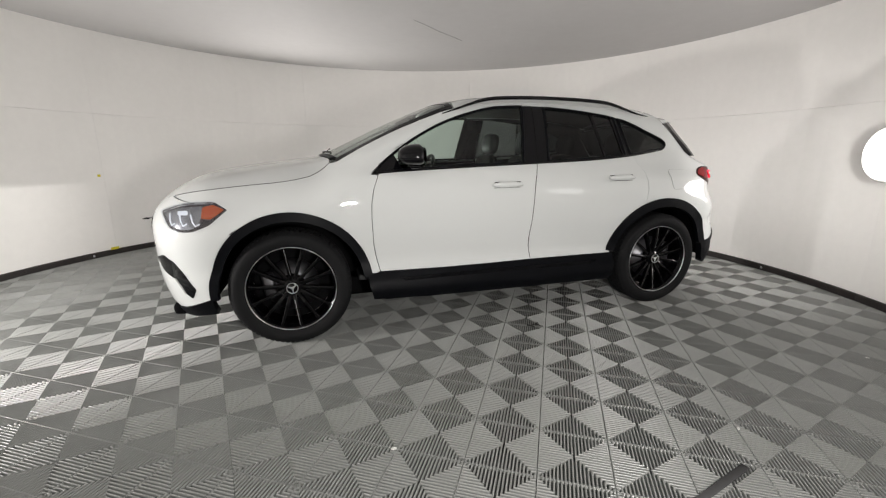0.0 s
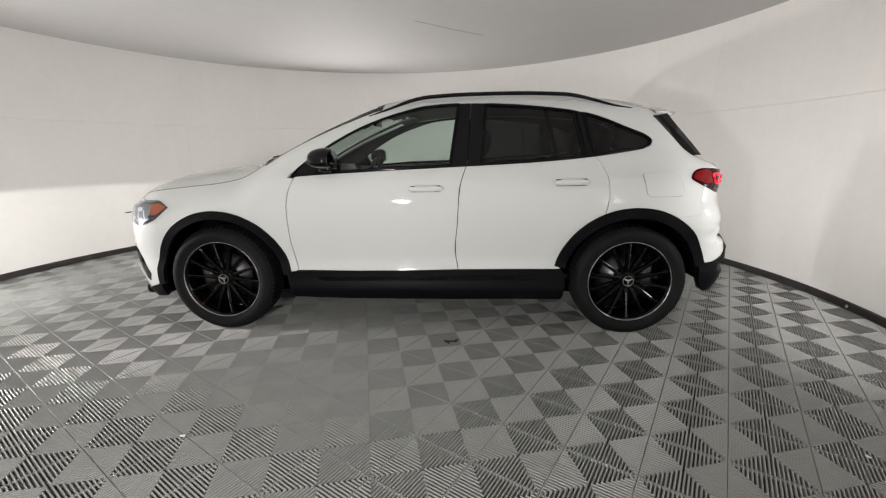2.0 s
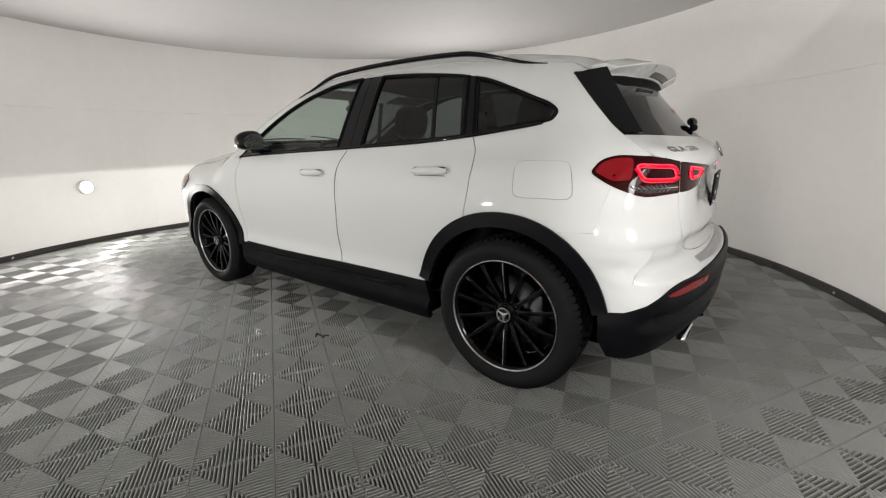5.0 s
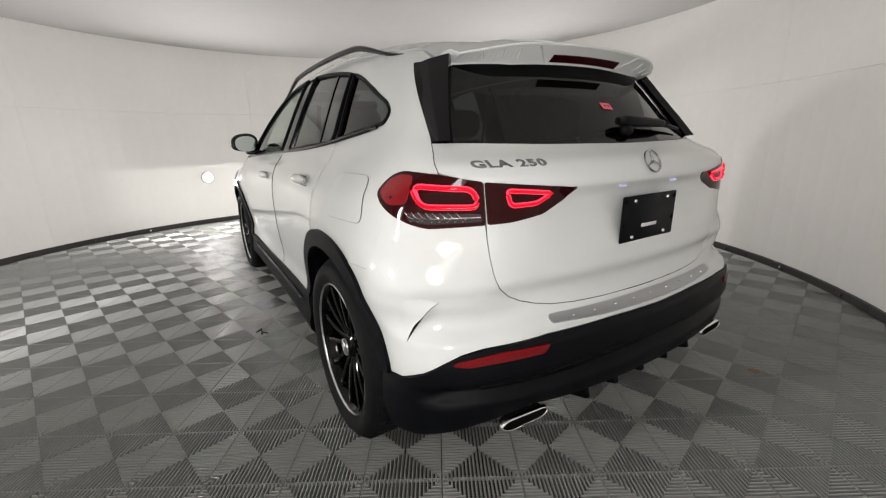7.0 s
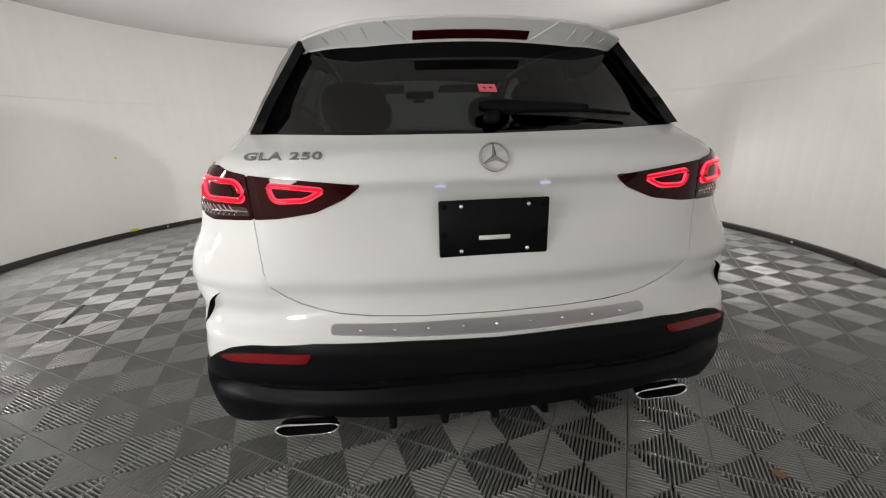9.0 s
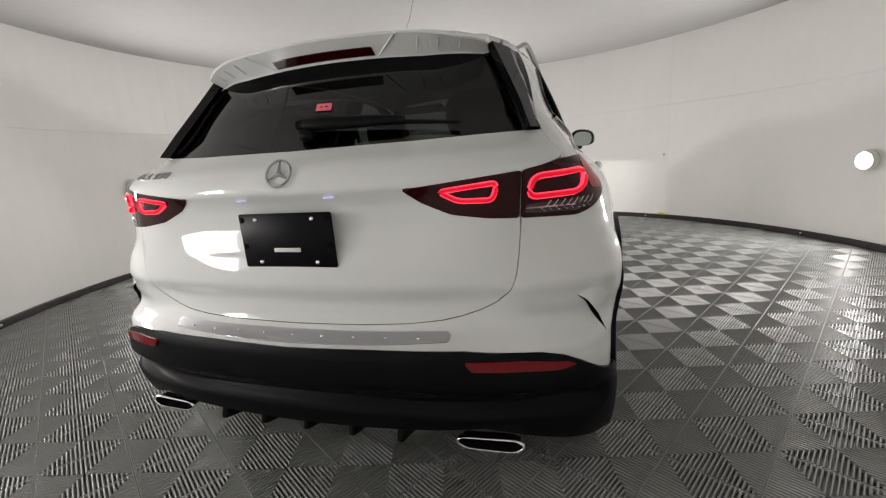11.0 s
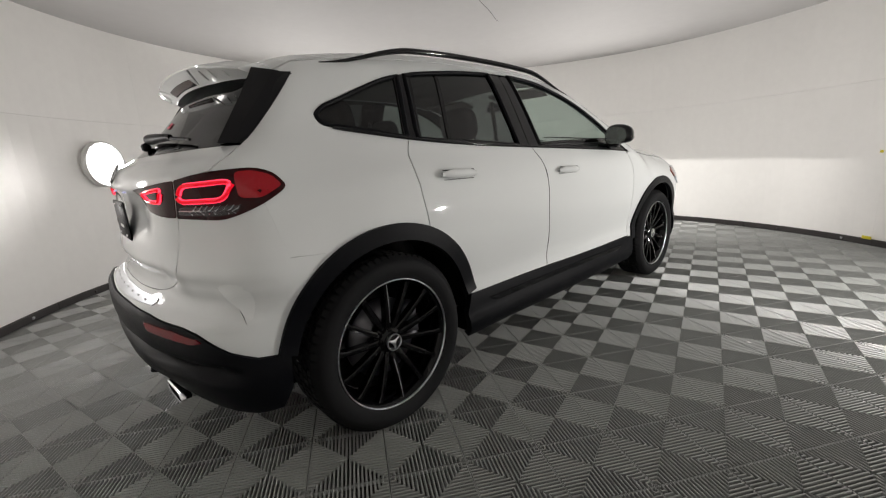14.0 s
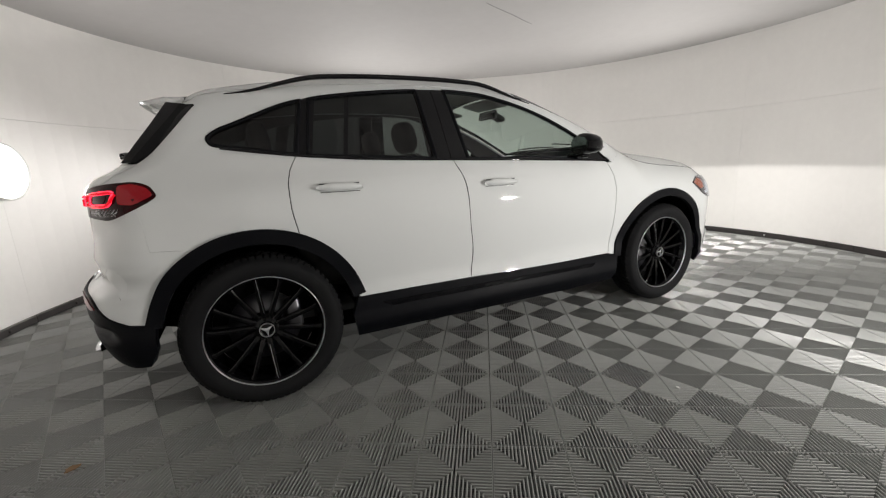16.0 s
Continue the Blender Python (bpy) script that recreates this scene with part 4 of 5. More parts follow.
# ---- car: tail ----
outer = [(1.700, 0.829, 1.014, 0.02), (1.728, 0.795, 1.060, 0.03), (1.785, 0.780, 1.078, 0.03), (1.88, 0.745, 1.073, 0.05), (1.93, 0.69, 1.063), (1.973, 0.639, 1.051, 0.006), (1.984, 0.6365, 0.933, 0.006), (1.905, 0.79, 0.925, 0.03), (1.866, 0.822, 0.937, 0.03), (1.784, 0.843, 0.968, 0.04)]
inner = [(1.975, 0.6345, 1.050), (2.01, 0.50, 1.037), (2.048, 0.345, 1.021), (2.05, 0.40, 0.985), (2.04, 0.475, 0.952), (2.01, 0.56, 0.938), (1.987, 0.6325, 0.934)]


def arc_loop(pts, r, step=0.012):
    return smooth_loop(pts, r, step)


for m in (-1, 1):
    R = round_car(m)

    def U(pts):
        return [(way(p[0], p[1]), *p[2:]) for p in pts]
    lens_line = arc_loop(U(outer), 0.03)
    tl = panel("tail_lamp", lens_line, R, M["redlens"], car, off=0.0025, depth=0.03, res=0.018, label="dark red tail lamp with glowing red rings")
    ti = panel("tail_lamp", arc_loop(U(inner), 0.008), R, M["redlens"], car, off=0.0025, depth=0.02, res=0.018, label="dark red inner tail lamp with a glowing ring")
    ring = arc_loop([(way(1.850, 0.782), 1.041), (way(1.952, 0.652), 1.033), (way(1.958, 0.636), 0.983), (way(1.874, 0.772), 0.986)], 0.024)
    tube("light_ring", on_skin(ring, R, 0.0025), 0.0080, M["redglow"], tl, closed=True, sides=8)
    tube("glow_band", on_skin(ring, R, 0.0005), 0.0160, M["reddim"], tl, closed=True, sides=8, flat=0.4)
    c = ring.mean(0)
    panel("glow_patch", c + (ring - c) * 0.62, R, M["redlens"], tl, off=0.0045, depth=0.002, res=0.02)
    ring = arc_loop([(way(1.999, 0.577), 1.025), (way(2.030, 0.436), 1.011), (way(2.024, 0.486), 0.985), (way(2.005, 0.566), 0.983)], 0.014)
    tube("light_ring", on_skin(ring, R, 0.0025), 0.0068, M["redglow"], ti, closed=True, sides=8)
    tube("glow_band", on_skin(ring, R, 0.0005), 0.0130, M["reddim"], ti, closed=True, sides=8, flat=0.4)
    c = ring.mean(0)
    panel("glow_patch", c + (ring - c) * 0.6, R, M["redlens"], ti, off=0.0045, depth=0.002, res=0.02)
    panel("red_band", arc_loop(U([(1.715, 0.824, 1.018), (1.74, 0.80, 1.052), (1.79, 0.785, 1.068), (1.835, 0.765, 1.066), (1.835, 0.79, 0.990), (1.79, 0.835, 0.985)]), 0.015), R, M["redband"], tl, off=0.0035, depth=0.001, res=0.02)
    panel("clear_band", arc_loop(U([(1.845, 0.812, 0.968), (1.90, 0.76, 0.968), (1.972, 0.645, 0.966), (1.976, 0.640, 0.944), (1.905, 0.775, 0.938), (1.862, 0.815, 0.946)]), 0.006), R, M["smoke"], tl, off=0.0032, depth=0.001, res=0.02, label="smoked clear strip with bright louvres")
    tube("lamp_divider", on_skin(U([(1.90, 0.765, 0.953), (1.94, 0.705, 0.955), (1.974, 0.645, 0.956)]), R, 0.004), 0.0020, M["satin"], tl, sides=6)
    for k in range(8):
        x0, y0 = 1.862 + 0.0125 * k, 0.806 - 0.0165 * k
        tube("lamp_louvre", on_skin(U([(x0 - 0.012, y0 + 0.012, 0.970), (x0 - 0.004, y0 + 0.004, 0.958), (x0 + 0.008, y0 - 0.008, 0.952), (x0, y0, 0.944)]), R, 0.0036), 0.0016, M["satin"], tl, sides=5)
    # reflector and corner slit in the bumper
    panel("reflector", arc_loop(U([(2.099, 0.493, 0.594), (2.06, 0.63, 0.584), (2.006, 0.744, 0.567), (1.998, 0.762, 0.558), (2.02, 0.724, 0.550), (2.06, 0.62, 0.557), (2.096, 0.508, 0.567)]), 0.008), R, M["redpale"], car, off=0.013, depth=0.012, res=0.02, label="narrow red bumper reflector")
    # the flank ends in a raised lip; the slot behind it faces the rear
    arc = np.array([(1.962, 0.786, 0.724), (1.938, 0.802, 0.709), (1.912, 0.812, 0.682), (1.896, 0.825, 0.648), (1.889, 0.841, 0.605)])
    s_in, s_out = np.linspace(0, 1, 5), np.linspace(0, 1, 17)
    arc = np.stack([np.interp(s_out, s_in, arc[:, k]) for k in range(3)], 1)
    for _ in range(2):
        arc[1:-1] = 0.25 * arc[:-2] + 0.5 * arc[1:-1] + 0.25 * arc[2:]
    foot = on_skin(U([tuple(p) for p in arc]), R, -0.001)
    nrm = outward(foot)
    along = np.gradient(foot, axis=0)
    along /= np.linalg.norm(along, axis=1)[:, None]
    ahead = np.cross(nrm, along)
    ahead *= np.where(ahead[:, :1] > 0, -1, 1)
    rise = np.sin(math.pi * s_out ** 1.15)[:, None]
    crest = foot + nrm * (0.001 + 0.015 * rise)
    inner_edge = foot - ahead * 0.008 * rise
    fore = [foot + ahead * w * (0.12 + 0.88 * rise) for w in (0.075, 0.050, 0.025)]
    for q in fore:
        for _ in range(4):
            q -= outward(q) * hull(q[:, 0], q[:, 1], q[:, 2])[:, None]
    rows = [fore[0] - nrm * 0.0015, fore[1] + nrm * (-0.001 + 0.0025 * rise), fore[2] + nrm * (-0.001 + 0.008 * rise), crest - nrm * 0.002 * (1 - rise)]
    quads = [(17 * r + i, 17 * r + i + 1, 17 * r + 18 + i, 17 * r + 17 + i) for r in range(3) for i in range(16)]
    raw("corner_lip", np.concatenate(rows), quads if m < 0 else [q[::-1] for q in quads], PAINT, car)
    quads = [(i, i + 1, 18 + i, 17 + i) for i in range(16)]
    raw("corner_slit", np.concatenate([crest - nrm * 0.0012, inner_edge + nrm * 0.0015]), quads if m < 0 else [q[::-1] for q in quads], M["dark"], car)
    # exhaust tip
    tip = new("exhaust_tip")
    tip.parent = car
    for nm, k, mt, x0, x1 in (("tip_rim", 1.0, M["chrome"], 0.006, -0.010), ("tip_throat", 0.88, M["dark"], 0.003, -0.030)):
        sh = smooth_loop([(-0.088 * k, 0.030 * k), (0.070 * k, 0.036 * k), (0.092 * k, 0.004), (0.066 * k, -0.034 * k), (-0.070 * k, -0.032 * k), (-0.098 * k, -0.002)], 0.03, 0.02)
        n = len(sh)
        vs = [(x0, y, z) for y, z in sh] + [(x0 - 0.004, y * 0.93, z * 0.86) for y, z in sh] + [(x1, y * 0.9, z * 0.8) for y, z in sh] + [(x1, y, z) for y, z in sh]
        fs = [(a * n + i, a * n + (i + 1) % n, b * n + (i + 1) % n, b * n + i) for a, b in ((0, 1), (1, 2), (3, 0)) for i in range(n)]
        if nm == "tip_throat":
            fs += [tuple(range(2 * n, 3 * n))]
        raw(nm, vs, fs, mt, tip)
    tip.location = (2.070, m * 0.548, 0.338)
    tip.scale = (1, m, 0.54)
    tip.rotation_euler = (0, 0, m * 0.05)
for i in range(5):
    y = -0.30 + 0.15 * i
    box("diffuser_fin", (0.16, 0.022, 0.075), (2.02, y, 0.345), PLASTIC, car, 0.008, (0, -18, 0))
box("diffuser", (0.22, 0.86, 0.03), (2.0, 0, 0.385), PLASTIC, car, 0.012, (0, -14, 0))

# roof spoiler
verts, faces = [], []
ys = np.linspace(-0.512, 0.512, 61)
for y in ys:
    e = max(0.0, abs(y) - 0.33) / 0.17
    xt = 1.810 - 0.24 * y * y - 0.05 * e * e
    zt = 1.470 - 0.10 * y * y - 0.012 * e
    z0 = skin_z(1.575, y) + 0.003
    drop = 0.060 - 0.026 * e
    sect = [(1.575, z0), (0.5 * (1.575 + xt), 0.5 * (z0 + zt) + 0.010), (xt - 0.02, zt + 0.002), (xt, zt - 0.004), (xt - 0.003, zt - 0.010), (xt - 0.066, zt - drop + 0.005), (xt - 0.071, zt - drop), (xt - 0.082, zt - drop + 0.004), (1.65 - 0.20 * y * y, zt - 0.028)]
    verts += [(x, y, z) for x, z in sect]
k = 9
for i in range(len(ys) - 1):
    for j in range(k - 1):
        faces.append((i * k + j, i * k + j + 1, (i + 1) * k + j + 1, (i + 1) * k + j))
faces += [tuple(range(k)), tuple(range((len(ys) - 1) * k, len(ys) * k))[::-1]]
spoiler = raw("roof_spoiler", verts, faces, PAINT, car, smooth=False)
def on_spoiler(y, q):
    """A place on the spoiler's rear face, q from its upper edge (0) to its lower lip (1)."""
    e = max(0.0, abs(y) - 0.33) / 0.17
    xt, zt = 1.810 - 0.24 * y * y - 0.05 * e * e, 1.470 - 0.10 * y * y - 0.012 * e
    return xt - 0.003 - 0.063 * q, y, zt - 0.010 - (0.045 - 0.026 * e) * q


# recessed brake light, its slanted cheeks and the small fins beside it
verts, faces = [], []
for y in np.linspace(-0.178, 0.178, 14):
    for q, lift in ((0.52, 0.0012), (0.56, 0.0030), (0.92, 0.0030), (0.96, 0.0012)):
        x, _, z = on_spoiler(y, q)
        verts.append((x + lift, y, z - 0.3 * lift))
for i in range(13):
    faces += [(4 * i + k, 4 * i + k + 1, 4 * i + k + 5, 4 * i + k + 4) for k in range(3)]
raw("brake_light", verts, faces, M["redlens"], spoiler, "dark red high brake light", smooth=False)
for m in (-1, 1):
    a, b = on_spoiler(m * 0.262, 0.02), on_spoiler(m * 0.190, 0.95)
    tube("spoiler_ridge", [tuple(np.array(a) + (np.array(b) - np.array(a)) * t + np.array([0.001, 0, 0])) for t in np.linspace(0, 1, 5)], 0.0035, PAINT, spoiler, sides=6)
    for y in (0.315, 0.375, 0.435):
        a, b = on_spoiler(m * (y + 0.012), 0.22), on_spoiler(m * (y - 0.004), 0.82)
        tube("spoiler_fin", [tuple(np.array(a) + (np.array(b) - np.array(a)) * t + np.array([0.002, 0, 0])) for t in (0, 0.3, 0.7, 1)], [0.0012, 0.0035, 0.0035, 0.0012], PAINT, spoiler, sides=6)

# rear wiper
wp = new("rear_wiper")
wp.parent = car
arm = [(y, 1.194 - 0.028 * y) for y in np.linspace(-0.012, 0.30, 12)]
p = on_skin([(2 * MID - tail_way(-y, 1.86), z) for y, z in arm], T, 0.024)
tube("wiper_arm", p, [0.012, 0.019, 0.020, 0.020, 0.019, 0.018, 0.017, 0.016, 0.015, 0.014, 0.013, 0.009], PLASTIC, wp, sides=10, flat=1.05)
p = on_skin([(2 * MID - tail_way(-y, 1.86), 1.186 - 0.085 * max(0, y - 0.27)) for y in np.linspace(0.26, 0.462, 8)], T, 0.018)
tube("wiper_blade", p, np.linspace(0.008, 0.005, 8), PLASTIC, wp, sides=6)
p = on_skin([(2 * MID - tail_way(-0.02, 1.86), 1.172)], T, 0.012)[0]
box("wiper_pivot", (0.035, 0.05, 0.035), p, PLASTIC, wp, 0.015)

# badge, lettering, number plate
p0 = on_skin([(MID, 1.078)], T, 0.003)[0]
n0 = outward(np.array([p0]))[0]
emblem("tail_emblem", 0.040, Matrix.Translation(p0) @ (Vector((1, 0, 0)).rotation_difference(Vector(n0)).to_matrix().to_4x4()) @ Matrix(((0, 0, 1, 0), (1, 0, 0, 0), (0, 1, 0, 0), (0, 0, 0, 1))), M["badge"], car)
font = bpy.data.curves.new("model_lettering", "FONT")
font.body = "GLA 250"
font.size, font.extrude, font.offset = 0.036, 0.0012, 0.0010
font.align_x = "CENTER"
font.space_character = 1.12
txt = new("model_lettering", font)
bpy.context.view_layer.update()
dg = bpy.context.evaluated_depsgraph_get()
tm = bpy.data.meshes.new_from_object(txt.evaluated_get(dg))
bpy.data.objects.remove(txt)
co = np.array([tuple(v.co) for v in tm.vertices])
y = -0.5415 + co[:, 0] * 1.47
z = 1.0855 + co[:, 1] * 0.66
xs = np.full(len(y), 1.97)
for _ in range(4):
    pp = T(np.stack([[tail_way(a, b) for a, b in zip(y, xs)], z], 1))
    xs = pp[:, 0]
pp = pp + outward(pp) * (co[:, 2] + 0.0015)[:, None]
lettering = new("model_lettering")
lettering.parent = car
lettering["label"] = "silver letters and numbers on the tailgate"
root = list(range(len(co)))


def top_of(i):
    while root[i] != i:
        root[i] = root[root[i]]
        i = root[i]
    return i


for e in tm.edges:
    root[top_of(e.vertices[0])] = top_of(e.vertices[1])
signs = {}
for f in tm.polygons:
    signs.setdefault(top_of(f.vertices[0]), []).append(tuple(f.vertices))
for sign in signs.values():
    used = sorted({i for f in sign for i in f})
    place = {i: k for k, i in enumerate(used)}
    raw("letter", pp[used], [[place[i] for i in f] for f in sign], M["letter"], lettering, smooth=False)
bpy.data.meshes.remove(tm)

plate = new("plate_holder")
plate.parent = car
box("plate", (0.008, 0.297, 0.153), (0, 0, 0), PLASTIC, plate, 0.004, segs=1)
box("plate_label", (0.003, 0.085, 0.012), (0.004, 0.0, -0.026), M["white"], plate, 0.0005, segs=1)
for y, z in ((-0.09, 0.06), (0.09, 0.06), (-0.09, -0.06), (0.09, -0.06)):
    lathe("plate_bolt", [(0.0, 0.006), (0.005, 0.005), (0.0065, 0.0)], M["chrome"], plate, 10).matrix_local = pose(0.004, y, z, 0, 0, -90)
for y, z in ((-0.135, 0.06), (0.135, 0.06), (-0.135, -0.015), (0.135, -0.015)):
    lathe("plate_hole", [(0.0, 0.0015), (0.008, 0.001), (0.009, -0.001)], M["dark"], plate, 12).matrix_local = pose(0.004, y, z, 0, 0, -90)
plate.matrix_local = pose(2.060, 0.0, 0.898, 0, 1, 0)
for y in (-0.14, 0.14):
    box("plate_lamp", (0.018, 0.030, 0.006), (2.046, y, 1.010), M["platelight"], car, 0.002, segs=1)
# window sticker
lp = [(tail_way(0.004, 1.84), 1.279), (tail_way(0.058, 1.84), 1.277), (tail_way(0.060, 1.84), 1.254), (tail_way(0.006, 1.84), 1.256)]
st = panel("window_sticker", smooth_loop(lp, 0.002, 0.01), T, M["pink"], car, off=0.0005, depth=0.0005, res=0.01, label="small pink paper sticker")
for y0 in (0.018, 0.037):
    tube("sticker_mark", on_skin([(tail_way(y0, 1.84), 1.268), (tail_way(y0 + 0.009, 1.84), 1.265)], T, 0.001), 0.0022, M["debris"], st, sides=4)
lp = [(tail_way(-0.505, 1.62), 1.418), (tail_way(-0.482, 1.62), 1.420), (tail_way(-0.484, 1.62), 1.392), (tail_way(-0.508, 1.62), 1.390)]
panel("window_tag", smooth_loop(lp, 0.002, 0.01), T, M["white"], car, off=0.006, depth=0.0005, res=0.01, label="small white paper tag")

# ---- car: cabin ----
hatch_in = smooth_loop([(u, z) for u, z, _ in hatch_loop], 0.01, 0.06)
panel("tailgate_trim", hatch_in, T, M["trim"], car, off=-0.03, depth=0.0, res=0.08)
rl = [(x, float(roof_edge(x)) - 0.01) for x in np.linspace(-0.22, 1.55, 12)]
panel("roof_lining", smooth_loop(rl + [(x, -y) for x, y in rl[::-1]], 0.02, 0.08), from_above, M["lining"], car, off=-0.035, depth=0.0, res=0.1)
box("cabin_floor", (2.6, 1.50, 0.04), (0.35, 0, 0.36), M["trim"], car, 0.01)
box("boot_floor", (0.75, 1.10, 0.04), (1.60, 0, 0.72), M["trim"], car, 0.01)
dash = box("dashboard", (0.46, 1.42, 0.30), (-0.78, 0, 0.93), M["trim"], car, 0.08, (0, 6, 0), segs=4)
box("instrument_screen", (0.02, 0.62, 0.11), (-0.62, -0.18, 1.06), GLOSS, dash, 0.006, (0, -8, 0))
wheel = new("steering_wheel")
wheel.parent = car
ringp = [(0.0, 0.185 * math.cos(t), 0.185 * math.sin(t)) for t in np.linspace(0, 2 * math.pi, 33)[:-1]]
tube("wheel_ring", ringp, 0.015, M["leather"], wheel, closed=True, sides=10)
box("wheel_boss", (0.05, 0.15, 0.12), (-0.02, 0, -0.01), M["leather"], wheel, 0.02, segs=3)
box("wheel_spoke", (0.02, 0.33, 0.03), (-0.01, 0, 0.0), M["satin"], wheel, 0.006)
wheel.matrix_local = pose(-0.42, -0.37, 0.98, 0, 22, 0)


def car_seat(x, y, width, parent):
    st = new("car_seat")
    st.parent = parent
    box("seat_cushion", (0.50, width, 0.16), (0.0, 0, 0.0), M["leather"], st, 0.06, (0, -8, 0), segs=4)
    box("seat_back", (0.13, width * 0.98, 0.62), (0.30, 0, 0.34), M["leather"], st, 0.055, (0, 18, 0), segs=4, taper=(0.8, 0.72))
    for d in (-0.05, 0.05):
        tube("headrest_post", [(0.385, d, 0.60), (0.405, d, 0.72)], 0.006, M["satin"], st, sides=6)
    bm = bmesh.new()
    bmesh.ops.create_uvsphere(bm, u_segments=20, v_segments=12, radius=1)
    for v in bm.verts:
        a, b, c = v.co
        v.co = Vector((math.copysign(abs(a) ** 0.8, a) * 0.055, math.copysign(abs(b) ** 0.65, b) * 0.135, math.copysign(abs(c) ** 0.7, c) * 0.098))
    bm.transform(pose(0.41, 0, 0.735, 0, 10, 0))
    me = bpy.data.meshes.new("headrest")
    bm.to_mesh(me)
    bm.free()
    me.polygons.foreach_set("use_smooth", [True] * len(me.polygons))
    me.materials.append(M["leather"])
    h = new("headrest", me)
    h.parent = st
    st.location = (x, y, 0.52)
    return st


car_seat(0.02, -0.37, 0.50, car)
car_seat(0.02, 0.37, 0.50, car)
car_seat(0.86, -0.40, 0.52, car)
car_seat(0.86, 0.40, 0.52, car)
box("centre_console", (0.9, 0.20, 0.30), (-0.1, 0, 0.50), M["trim"], car, 0.03)
box("inside_mirror", (0.03, 0.23, 0.065), (-0.42, 0.0, 1.435), GLOSS, car, 0.012, (0, -10, 0), segs=3)
tube("mirror_stalk", [(-0.43, 0, 1.46), (-0.47, 0, 1.462)], 0.010, PLASTIC, car, sides=6)
box("sensor_cover", (0.12, 0.10, 0.04), (-0.50, 0.0, 1.425), M["trim"], car, 0.015, (0, -28, 0))
for m in (-1, 1):
    box("sun_visor", (0.14, 0.40, 0.018), (-0.20, m * 0.33, 1.462), M["lining"], car, 0.007, (0, -14, 0))
for m in (-1, 1):
    tube("seat_belt", [(0.40, m * 0.60, 1.36), (0.36, m * 0.60, 1.15), (0.33, m * 0.62, 0.9)], 0.012, M["dark"], car, sides=6)


# ---- small things on floor and wall ----
def on_wall(bearing, z, inset=0.0):
    t = radians(bearing)
    return Vector((ROOM[0] + (RADIUS - inset) * math.cos(t), ROOM[1] + (RADIUS - inset) * math.sin(t), z))


def bearing_of(x, y):
    return math.degrees(math.atan2(y - ROOM[1], x - ROOM[0]))


def scrap(name, mat, at, size, label, category, rot=0.0, group="", seed=1):
    """A small flat torn piece with an uneven outline."""
    rng = random.Random(seed)
    n = 14
    pts = []
    for i in range(n):
        t = 2 * math.pi * i / n
        k = 0.75 + 0.5 * rng.random()
        pts.append((size[0] * 0.5 * k * math.cos(t), size[1] * 0.5 * k * math.sin(t)))
    verts = [(x, y, 0.0012 + 0.002 * rng.random()) for x, y in pts] + [(x, y, -0.0005) for x, y in pts]
    faces = [tuple(range(n))] + [(i, n + i, n + (i + 1) % n, (i + 1) % n) for i in range(n)]
    ob = raw(name, verts, faces, mat, None, smooth=False)
    ob.matrix_world = pose(*at, 0, 0, rot)
    return tagged(ob, label, category, group)


# thin dark grey strip on the floor
tp = box("floor_strip", (0.34, 0.030, 0.0016), (0.20, -2.50, 0.0014), M["tape"], None, 0.0004, (0, 0, 14), segs=1)
tagged(tp, "short dark grey strip lying on the floor tiles", "tape")
# bits of cable and dirt beside the car
for k, (x, y, l, a) in enumerate(((0.215, -1.045, 0.075, 15), (0.245, -1.025, 0.05, 60), (0.185, -1.05, 0.045, -30))):
    p = [(x + l * (t - 0.5) * math.cos(radians(a)), y + l * (t - 0.5) * math.sin(radians(a)) + 0.01 * math.sin(5 * t), 0.004) for t in np.linspace(0, 1, 8)]
    ob = tube("debris", p, 0.0045, M["debris"], None, sides=6)
    tagged(ob, "small dark scrap lying on the floor tiles", "scrap", "floor scraps")
scrap("dry_leaf", M["leaf"], (2.12, 0.98, 0.001), (0.05, 0.035), "small brown dry leaf lying on the floor tiles", "leaf", 30)
for k, (x, y, s_) in enumerate(((-0.93, -1.99, 0.025), (0.55, -2.28, 0.02), (-0.35, 1.75, 0.018), (1.9, -2.0, 0.018), (0.2, 2.3, 0.022))):
    scrap("paper_scrap", M["white"], (x, y, 0.001), (s_, s_ * 0.6), "tiny pale paper scrap on the floor tiles", "scrap", 40 * k, "floor scraps", k + 3)
# yellow tape marks at the foot of the wall and on it
for b, z, w, h in ((bearing_of(-3.51, 2.10), 0.075, 0.085, 0.03), (bearing_of(-2.34, -3.54), 0.075, 0.085, 0.03), (bearing_of(-3.52, 2.09), 0.91, 0.03, 0.025), (bearing_of(-2.33, -3.54), 0.95, 0.028, 0.025)):
    p = on_wall(b, z, 0.004 if z > 0.2 else 0.026)
    ob = box("tape_mark", (0.003, w, h), tuple(p), M["yellow"], None, 0.0006, (0, 0, b), segs=1)
    tagged(ob, "small piece of yellow tape on the booth wall", "tape", "tape marks")
# fixing studs on the base strip
for i in range(36):
    b = 22 + 10 * i + 4
    p = on_wall(b, 0.03, 0.026)
    box("stud", (0.012, 0.022, 0.022), tuple(p), M["satin"] if i % 3 == 0 else M["base"], baseboard, 0.004, (0, 0, b), segs=1)
